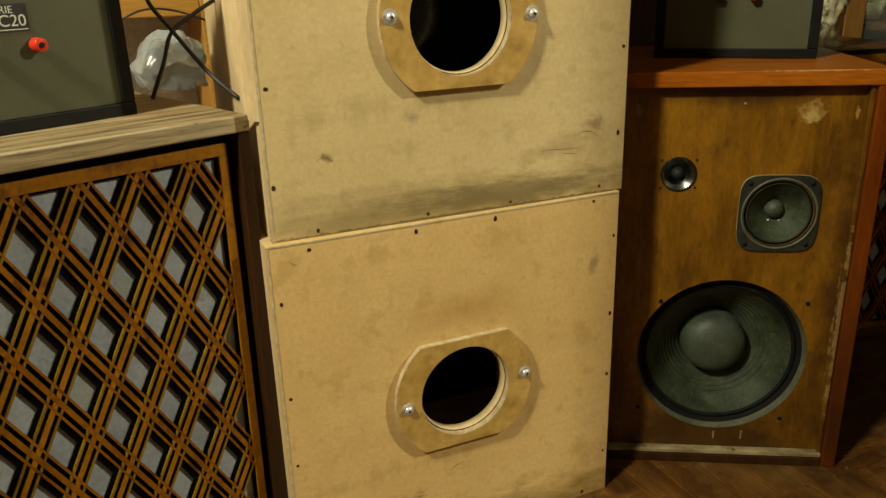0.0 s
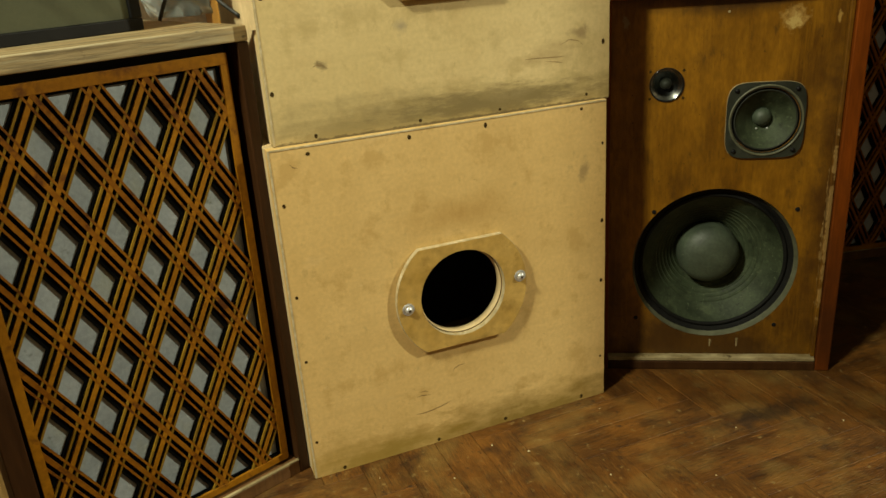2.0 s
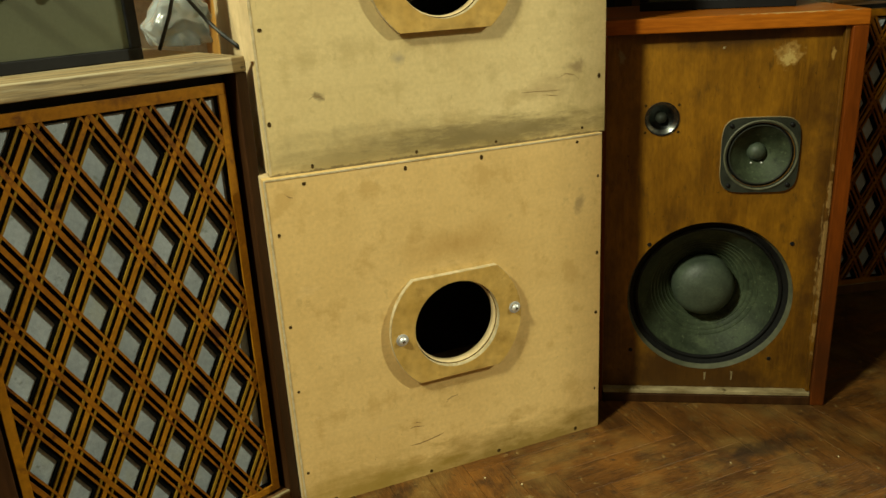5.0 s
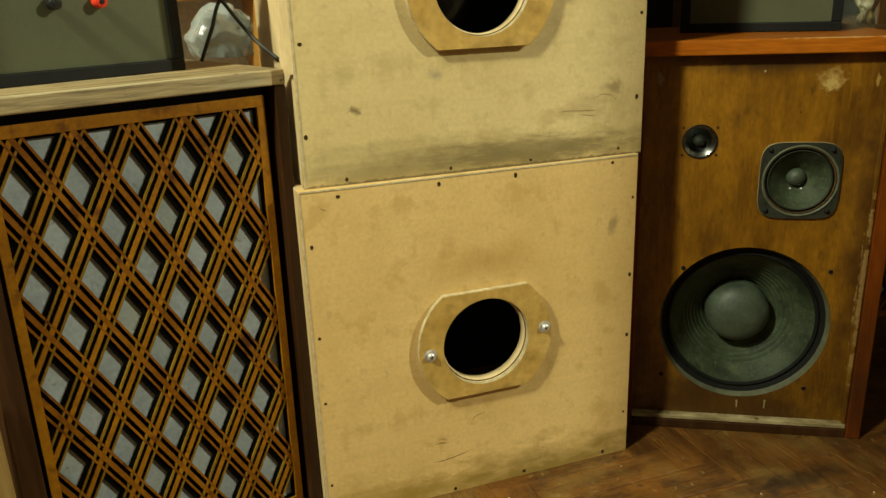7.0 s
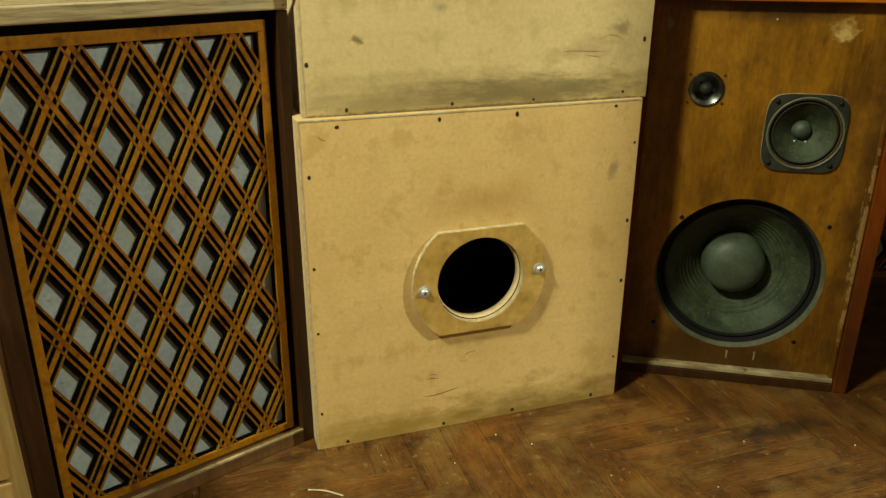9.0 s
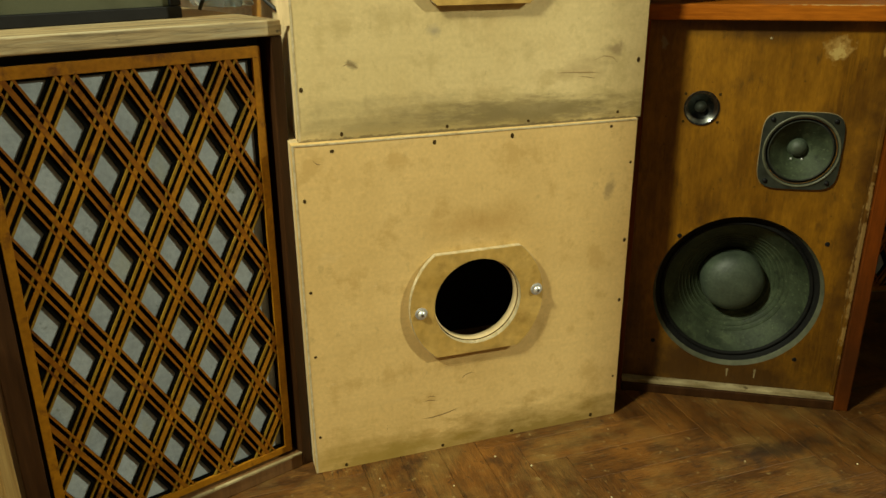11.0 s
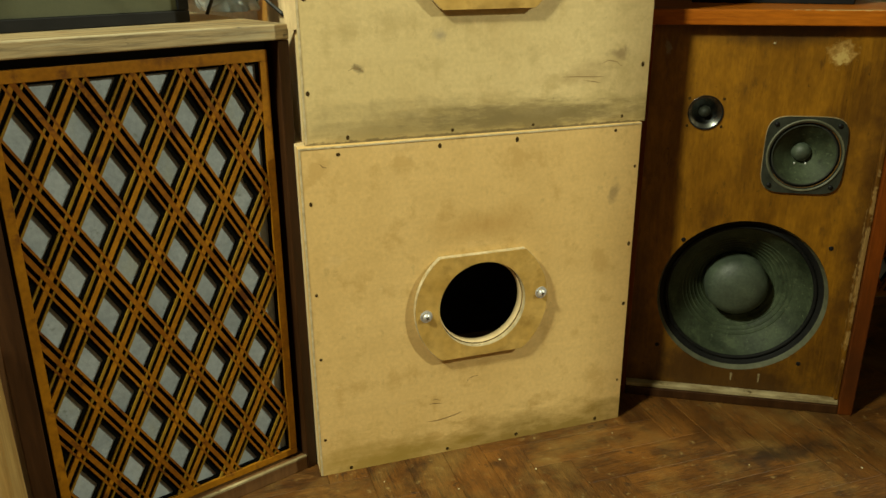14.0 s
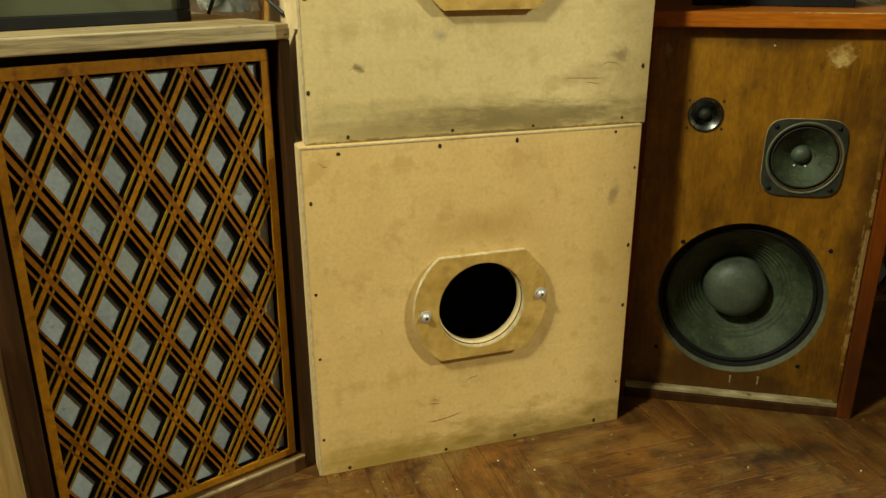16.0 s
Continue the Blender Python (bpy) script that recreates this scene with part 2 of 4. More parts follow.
add_stains_and_shade(ORANGE_RAIL, [
    dict(color=(0.50, 0.33, 0.13), scale=70, threshold=0.62, strength=0.85, soft=0.1, region=((-0.12, 0.001, 0.7565), (0.26, 0.008, 0.0045))),
    dict(color=(0.09, 0.025, 0.003), scale=12, threshold=0.56, strength=0.6, soft=0.2, stretch=(0.5, 1, 1)),
])
add_stains_and_shade(ORANGE_STILE, [
    # Darker towards the foot: the upright's weaker light there is put into the colour.
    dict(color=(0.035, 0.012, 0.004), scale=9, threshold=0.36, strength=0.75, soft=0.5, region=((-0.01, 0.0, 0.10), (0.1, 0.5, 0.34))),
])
BAFFLE = material("brown_baffle", (0.105, 0.041, 0.002), (0.320, 0.142, 0.006), 7, 0.42, 0.25, stretch=(1.6, 1, 0.6), fine=120, coat=0.04, spec=0.35, grain=0.16)
add_stains_and_shade(BAFFLE, [
    dict(color=(0.35, 0.158, 0.006), scale=26, threshold=0.50, strength=0.35, soft=0.2, stretch=(5, 1, 0.35)),
    dict(color=(0.075, 0.028, 0.004), scale=30, threshold=0.56, strength=0.35, soft=0.16, stretch=(6, 1, 0.3)),
    # Foot and right edge: grime, with weaker light there put into the colour.
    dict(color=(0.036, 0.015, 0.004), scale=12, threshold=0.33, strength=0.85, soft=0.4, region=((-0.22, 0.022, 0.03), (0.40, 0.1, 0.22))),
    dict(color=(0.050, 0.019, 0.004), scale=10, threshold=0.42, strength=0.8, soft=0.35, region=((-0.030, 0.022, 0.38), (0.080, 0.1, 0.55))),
    dict(color=(0.32, 0.20, 0.07), scale=60, threshold=0.60, strength=0.6, soft=0.08, region=((-0.03, 0.022, 0.3), (0.014, 0.1, 0.4))),
    dict(color=(0.020, 0.009, 0.003), scale=120, threshold=0.66, strength=0.8, soft=0.05),
    dict(color=(0.042, 0.017, 0.004), scale=5, threshold=0.50, strength=0.7, soft=0.2, stretch=(1.2, 1, 0.8)),
    dict(color=(0.040, 0.018, 0.005), scale=34, threshold=0.57, strength=0.5, soft=0.12, stretch=(1.5, 1, 0.6)),
    # Shade below the overhanging top board, put into the colour.
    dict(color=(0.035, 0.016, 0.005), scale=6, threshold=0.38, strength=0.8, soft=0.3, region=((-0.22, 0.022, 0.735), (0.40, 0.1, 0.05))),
    dict(color=(0.42, 0.26, 0.075), scale=85, threshold=0.52, strength=0.75, soft=0.22, region=((-0.118, 0.022, 0.684), (0.048, 0.1, 0.040))),
    dict(color=(0.50, 0.36, 0.12), scale=150, threshold=0.58, strength=0.8, soft=0.12, region=((-0.120, 0.022, 0.678), (0.026, 0.1, 0.026))),
    dict(color=(0.40, 0.24, 0.06), scale=95, threshold=0.56, strength=0.8, soft=0.12, region=((-0.046, 0.022, 0.682), (0.009, 0.1, 0.022))),
    dict(color=(0.24, 0.19, 0.10), scale=110, threshold=0.56, strength=0.6, soft=0.12, region=((-0.405, 0.022, 0.688), (0.016, 0.1, 0.026))),
    dict(color=(0.50, 0.38, 0.16), scale=190, threshold=0.735, strength=0.8, soft=0.03),
])
BEAD = material("pale_worn_bead", (0.17, 0.12, 0.05), (0.42, 0.34, 0.19), 34, 0.7, 0.5, stretch=(0.5, 1, 1), fine=90, spec=0.2, spots=((0.07, 0.045, 0.015), 40, 0.61))
CONE = material("grey_green_paper_cone", (0.014, 0.020, 0.010), (0.052, 0.068, 0.036), 14, 0.62, 0.3, fine=200, spec=0.25, spots=((0.15, 0.17, 0.10), 110, 0.68))
add_stains_and_shade(CONE, [
    dict(color=(0.085, 0.105, 0.055), scale=26, threshold=0.54, strength=0.6, soft=0.15),
    dict(color=(0.120, 0.140, 0.080), scale=160, threshold=0.60, strength=0.6, soft=0.08),
    dict(color=(0.010, 0.013, 0.008), scale=60, threshold=0.58, strength=0.6, soft=0.1),
])
DUST_CAP = material("dusty_cap", (0.030, 0.039, 0.027), (0.070, 0.090, 0.058), 20, 0.55, 0.25, fine=200, spots=((0.28, 0.30, 0.22), 120, 0.665))
RUBBER = material("black_surround", (0.004, 0.004, 0.004), (0.009, 0.009, 0.008), 30, 0.7, 0.2, spec=0.15)
BASKET = material("grey_basket_rim", (0.065, 0.068, 0.040), (0.125, 0.125, 0.080), 16, 0.5, 0.2)
MID_FRAME = material("dark_grey_frame", (0.014, 0.016, 0.011), (0.036, 0.040, 0.029), 25, 0.6, 0.3, spec=0.25)
DARK_CHROME = material("polished_dark_metal", (0.30, 0.31, 0.30), (0.36, 0.37, 0.35), 20, 0.22, 0, metal=1.0)
HORN = material("glossy_black_horn", (0.010, 0.010, 0.010), (0.016, 0.016, 0.015), 20, 0.14, 0)
GREY_PANEL = material("grey_green_panel", (0.076, 0.080, 0.044), (0.094, 0.097, 0.057), 6, 0.5, 0.03, fine=300, grain=0.05, spec=0.25)
RED_CAP = material("red_plastic", (0.62, 0.035, 0.015), (0.70, 0.05, 0.02), 30, 0.3, 0)
BLACK_CAP = material("black_plastic", (0.012, 0.012, 0.012), (0.02, 0.02, 0.02), 30, 0.3, 0)
PLATE_BLACK = material("black_label", (0.012, 0.012, 0.010), (0.018, 0.018, 0.015), 30, 0.4, 0)
PLATE_INK = material("silver_print", (0.62, 0.62, 0.52), (0.70, 0.70, 0.60), 40, 0.5, 0)
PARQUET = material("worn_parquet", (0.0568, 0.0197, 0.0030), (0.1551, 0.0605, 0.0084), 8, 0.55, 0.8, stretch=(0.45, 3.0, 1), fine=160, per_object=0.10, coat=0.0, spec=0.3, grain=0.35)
add_stains_and_shade(PARQUET, [
    dict(color=(0.030, 0.012, 0.004), scale=4.5, threshold=0.53, strength=0.6, soft=0.12, stretch=(0.6, 1.6, 1)),
    dict(color=(0.24, 0.105, 0.022), scale=26, threshold=0.58, strength=0.6, soft=0.08, stretch=(0.3, 2, 1)),
    dict(color=(0.020, 0.009, 0.004), scale=60, threshold=0.60, strength=0.8, soft=0.06, stretch=(0.25, 2.4, 1)),
    dict(color=(0.165, 0.105, 0.032), scale=9, threshold=0.52, strength=0.6, soft=0.2),
    dict(color=(0.030, 0.016, 0.006), scale=6, threshold=0.52, strength=0.7, soft=0.2),
    dict(color=(0.018, 0.011, 0.006), scale=34, threshold=0.58, strength=0.7, soft=0.12, stretch=(0.5, 1, 1)),
    dict(color=(0.15, 0.110, 0.050), scale=60, threshold=0.60, strength=0.5, soft=0.1, stretch=(0.35, 1, 1)),
    dict(color=(0.22, 0.15, 0.06), scale=90, threshold=0.62, strength=0.6, soft=0.06, stretch=(0.08, 3, 1)),
    dict(color=(0.014, 0.008, 0.004), scale=70, threshold=0.57, strength=0.75, soft=0.05, stretch=(0.10, 3, 1)),
    dict(color=(0.42, 0.33, 0.18), scale=230, threshold=0.72, strength=0.7, soft=0.04),
])
add_stains_and_shade(PARQUET, [
    dict(color=(0.215, 0.130, 0.034), scale=7, threshold=0.50, strength=0.6, soft=0.2),
    dict(color=(0.250, 0.095, 0.012), scale=5, threshold=0.52, strength=0.55, soft=0.2),
    dict(color=(0.030, 0.013, 0.005), scale=9, threshold=0.57, strength=0.75, soft=0.12),
    dict(color=(0.022, 0.013, 0.007), scale=40, threshold=0.62, strength=0.75, soft=0.06),
    dict(color=(0.26, 0.17, 0.06), scale=55, threshold=0.61, strength=0.6, soft=0.06),
    dict(color=(0.016, 0.010, 0.006), scale=150, threshold=0.66, strength=0.8, soft=0.05),
    dict(color=(0.40, 0.31, 0.16), scale=170, threshold=0.72, strength=0.7, soft=0.04),
    # One darker streak across the planks ahead of the three-way speaker.
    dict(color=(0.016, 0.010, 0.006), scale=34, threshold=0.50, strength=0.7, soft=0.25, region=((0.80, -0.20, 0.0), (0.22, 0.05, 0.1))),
], across=True)
PINE = material("yellow_varnished_pine", (0.52, 0.24, 0.035), (0.62, 0.32, 0.06), 7, 0.4, 0.1, stretch=(0.4, 2, 2), coat=0.2)
PAPER = material("pale_paper", (0.55, 0.53, 0.46), (0.68, 0.66, 0.58), 9, 0.8, 0.1)
PALE_CRATE = material("pale_grained_wood", (0.2880, 0.1600, 0.0400), (0.4800, 0.3280, 0.1200), 16, 0.6, 0.3, stretch=(3, 3, 0.35), fine=60)
DARK_WOOD = material("dark_cabinet_wood", (0.10, 0.045, 0.014), (0.17, 0.08, 0.026), 9, 0.42, 0.15, stretch=(3, 3, 0.3))
GOLD_WOOD = material("golden_cabinet_wood", (0.27, 0.125, 0.025), (0.38, 0.19, 0.045), 9, 0.4, 0.15, stretch=(3, 3, 0.3))
PLASTER = material("brown_wall_paint", (0.045, 0.032, 0.018), (0.065, 0.048, 0.027), 3, 0.85, 0.2, fine=30)
CEIL = material("dull_ceiling_paint", (0.04, 0.037, 0.029), (0.055, 0.05, 0.04), 3, 0.9, 0.1)
CABLE = material("black_cable", (0.012, 0.012, 0.012), (0.022, 0.022, 0.020), 30, 0.45, 0)
CERAMIC = material("cream_ceramic", (0.46, 0.36, 0.13), (0.74, 0.70, 0.56), 30, 0.3, 0.2, spots=((0.16, 0.17, 0.04), 34, 0.54))
PINK = material("faded_pink_card", (0.42, 0.12, 0.09), (0.5, 0.18, 0.13), 14, 0.7, 0)


def glassy(name, color, rough, alpha, ior=1.35):
    m = bpy.data.materials.new(name)
    m.use_nodes = True
    b = m.node_tree.nodes["Principled BSDF"]
    b.inputs["Base Color"].default_value = (*color, 1)
    b.inputs["Roughness"].default_value = rough
    b.inputs["Transmission Weight"].default_value = alpha
    b.inputs["IOR"].default_value = ior
    return m


FILM = glassy("crumpled_clear_plastic", (0.70, 0.77, 0.78), 0.20, 0.60, 1.6)
GLASS = glassy("cabinet_glass", (0.85, 0.9, 0.84), 0.04, 0.95)


# ---------------------------------------------------------------- helpers
def thing(name, m, label, category, group="", kind=""):
    ob = new(name)
    ob.matrix_world = m
    ob.empty_display_size = 0.05
    return tagged(ob, label, category, group, kind)


def part(name, bm, mat, parent=None, label="", smooth=False, offset=None):
    me = bpy.data.meshes.new(name)
    bmesh.ops.recalc_face_normals(bm, faces=bm.faces[:])
    bm.to_mesh(me)
    bm.free()
    me.materials.append(mat)
    ob = new(name, me)
    if smooth:
        for p in me.polygons:
            p.use_smooth = True
    if parent:
        ob.parent = parent
    if offset is not None:
        ob.matrix_basis = offset
    if label:
        ob["label"] = label
    return ob


def slab(x0, x1, y0, y1, z0, z1, bevel=0.0, seg=2, bm=None):
    own = bmesh.new()
    bmesh.ops.create_cube(own, size=1)
    for v in own.verts:
        v.co = Vector(((x0 + x1) / 2 + v.co.x * (x1 - x0), (y0 + y1) / 2 + v.co.y * (y1 - y0), (z0 + z1) / 2 + v.co.z * (z1 - z0)))
    if bevel:
        bmesh.ops.bevel(own, geom=own.edges[:], offset=bevel, segments=seg, affect="EDGES", profile=0.5)
    if bm is None:
        return own
    me = bpy.data.meshes.new("tmp")
    own.to_mesh(me)
    own.free()
    bm.from_mesh(me)
    bpy.data.meshes.remove(me)
    return bm


def lathe(profile, seg=64, at=(0, 0, 0)):
    """Turns (radius, depth) pairs round the y axis; depth grows away from the viewer."""
    bm = bmesh.new()
    rings = []
    for r, d in profile:
        if r < 1e-6:
            rings.append([bm.verts.new((at[0], at[1] + d, at[2]))])
        else:
            rings.append([bm.verts.new((at[0] + r * math.cos(2 * math.pi * k / seg), at[1] + d, at[2] + r * math.sin(2 * math.pi * k / seg))) for k in range(seg)])
    for a, b in zip(rings, rings[1:]):
        for k in range(seg):
            j = (k + 1) % seg
            if len(a) == 1 and len(b) == 1:
                continue
            if len(a) == 1:
                bm.faces.new((a[0], b[k], b[j]))
            elif len(b) == 1:
                bm.faces.new((a[k], a[j], b[0]))
            else:
                bm.faces.new((a[k], a[j], b[j], b[k]))
    return bm


def holed(outline, cx, cz, r, y0, y1, seg=72):
    """A board in the xz plane from y0 to y1 with a round hole; outline(angle) gives the reach from (cx, cz)."""
    angles = sorted(set([2 * math.pi * k / seg for k in range(seg)] + [a % (2 * math.pi) for a in outline.corners]))
    bm = bmesh.new()
    ring = {}
    for key, y in (("f", y0), ("b", y1)):
        ring["i" + key] = [bm.verts.new((cx + r * math.cos(a), y, cz + r * math.sin(a))) for a in angles]
        ring["o" + key] = [bm.verts.new((cx + outline(a) * math.cos(a), y, cz + outline(a) * math.sin(a))) for a in angles]
    k = len(angles)
    for i in range(k):
        j = (i + 1) % k
        bm.faces.new((ring["if"][i], ring["of"][i], ring["of"][j], ring["if"][j]))
        bm.faces.new((ring["ib"][i], ring["ib"][j], ring["ob"][j], ring["ob"][i]))
        bm.faces.new((ring["if"][i], ring["if"][j], ring["ib"][j], ring["ib"][i]))
        bm.faces.new((ring["of"][i], ring["ob"][i], ring["ob"][j], ring["of"][j]))
    return bm


def pierced(x0, x1, z0, z1, y0, y1, holes, seg=72):
    """A board in the xz plane with several round holes through it."""
    loops = [[(x0, z0), (x1, z0), (x1, z1), (x0, z1)]]
    for cx, cz, r in holes:
        loops.append([(cx + r * math.cos(2 * math.pi * k / seg), cz + r * math.sin(2 * math.pi * k / seg)) for k in range(seg)])
    tris = tessellate_polygon([[Vector((a, b, 0)) for a, b in lp] for lp in loops])
    flat = [p for lp in loops for p in lp]
    bm = bmesh.new()
    f = [bm.verts.new((a, y0, b)) for a, b in flat]
    b = [bm.verts.new((a, y1, c)) for a, c in flat]
    for t in tris:
        bm.faces.new([f[k] for k in t])
        bm.faces.new([b[k] for k in t[::-1]])
    start = 0
    for lp in loops:
        for k in range(len(lp)):
            i, j = start + k, start + (k + 1) % len(lp)
            bm.faces.new((f[i], f[j], b[j], b[i]))
        start += len(lp)
    return bm


class Rect:
    def __init__(self, left, right, down, up):
        self.s = (left, right, down, up)
        self.corners = [math.atan2(v, h) for h in (-left, right) for v in (-down, up)]

    def __call__(self, a):
        left, right, down, up = self.s
        c, s = math.cos(a), math.sin(a)
        return min((right / c if c > 1e-9 else left / -c if c < -1e-9 else 9), (up / s if s > 1e-9 else down / -s if s < -1e-9 else 9))


class Squircle:
    """A square with rounded corners."""
    def __init__(self, left, right, high, power):
        self.s, self.p, self.corners = (left, right, high), power, []

    def __call__(self, a):
        left, right, high = self.s
        c, s = math.cos(a), math.sin(a)
        return 1 / ((abs(c) / (left if c < 0 else right)) ** self.p + (abs(s) / high) ** self.p) ** (1 / self.p)


class Flattened:
    """A circle cut flat above and below."""
    def __init__(self, radius, over, under):
        self.r, self.over, self.under = radius, over, under
        a, b = math.asin(over / radius), math.asin(under / radius)
        self.corners = [a, math.pi - a, -b, math.pi + b]

    def __call__(self, a):
        s = math.sin(a)
        return min(self.r, self.over / s if s > 1e-9 else self.under / -s if s < -1e-9 else 9)


def tube(points, radius, seg=8):
    """A round cable along smoothly joined points."""
    pts = []
    p = [Vector(q) for q in points]
    p = [p[0] * 2 - p[1]] + p + [p[-1] * 2 - p[-2]]
    for i in range(1, len(p) - 2):
        for k in range(8):
            t = k / 8
            pts.append(0.5 * ((2 * p[i]) + (p[i + 1] - p[i - 1]) * t + (2 * p[i - 1] - 5 * p[i] + 4 * p[i + 1] - p[i + 2]) * t * t
                              + (3 * p[i] - 3 * p[i + 1] + p[i + 2] - p[i - 1]) * t ** 3))
    pts.append(p[-2])
    bm = bmesh.new()
    rings = []
    for i, q in enumerate(pts):
        d = (pts[min(i + 1, len(pts) - 1)] - pts[max(i - 1, 0)]).normalized()
        a = d.orthogonal().normalized() if i == 0 else (a - d * a.dot(d)).normalized()
        b = d.cross(a)
        rings.append([bm.verts.new(q + radius * (math.cos(2 * math.pi * k / seg) * a + math.sin(2 * math.pi * k / seg) * b)) for k in range(seg)])
    for u, v in zip(rings, rings[1:]):
        for k in range(seg):
            bm.faces.new((u[k], u[(k + 1) % seg], v[(k + 1) % seg], v[k]))
    bm.faces.new(rings[0])
    bm.faces.new(rings[-1])
    return bm


# ------------------------------------------------------------------- room
X0, X1, Y0, Y1, TOP = -3.0, 3.8, -3.6, 1.55, 4.3


def structure(name, bm, mat, label):
    return tagged(part(name, bm, mat), label, name.split("_")[0], kind="structure")


floor = structure("floor", slab(X0, X1, Y0, Y1, -0.06, -0.004), PARQUET, "dark subfloor under worn brown herringbone parquet")
structure("wall_north", slab(X0 - 0.15, X1 + 0.15, Y1, Y1 + 0.15, -0.06, TOP), PLASTER, "plain dim brown painted wall behind the shelves")
structure("wall_south", slab(X0 - 0.15, X1 + 0.15, Y0 - 0.15, Y0, -0.06, TOP), PLASTER, "plain dim brown painted wall closing the room")
structure("wall_west", slab(X0 - 0.15, X0, Y0, Y1, -0.06, TOP), PLASTER, "plain dim brown painted side wall")
structure("wall_east", slab(X1, X1 + 0.15, Y0, Y1, -0.06, TOP), PLASTER, "plain dim brown painted far side wall")
# Added wall, out of view, that keeps the right-hand lamp off the right side.
structure("wall_partition", slab(1.985, X1 - 0.002, -1.12, -1.0, -0.003, TOP - 0.002), PLASTER, "plain brown wall added out of view to block the right-hand lamp")
structure("ceiling", slab(X0 - 0.15, X1 + 0.15, Y0 - 0.15, Y1 + 0.15, TOP, TOP + 0.12), CEIL, "plain dull painted ceiling")


# ---------------------------------------------------------- plywood boxes
def pan_screw(parent, x, y, z, r=0.0068, turn=0.3):
    s = part("screw", lathe([(0, -0.0082), (r * 0.45, -0.0079), (r * 0.8, -0.0066), (r, -0.0042), (r, -0.0030), (r * 0.7, -0.0028), (r * 0.7, 0.0)], 20, (x, y, z)), STEEL, parent,
             "shiny zinc pan-head screw", smooth=True)
    bm = bmesh.new()
    for a in (turn, turn + math.pi / 2):
        q = slab(-r * 0.42, r * 0.42, -0.0085, -0.0074, -0.0008, 0.0008)
        bmesh.ops.rotate(q, verts=q.verts[:], matrix=Matrix.Rotation(a, 3, "Y"))
        bmesh.ops.translate(q, verts=q.verts[:], vec=(x, y, z))
        me = bpy.data.meshes.new("tmp")
        q.to_mesh(me)
        q.free()
        bm.from_mesh(me)
        bpy.data.meshes.remove(me)
    part("slot", bm, NAIL, s)
    part("washer", lathe([(r * 1.0, -0.0010), (r * 1.55, -0.0010), (r * 1.6, 0.0)], 24, (x, y, z)), STEEL, parent)


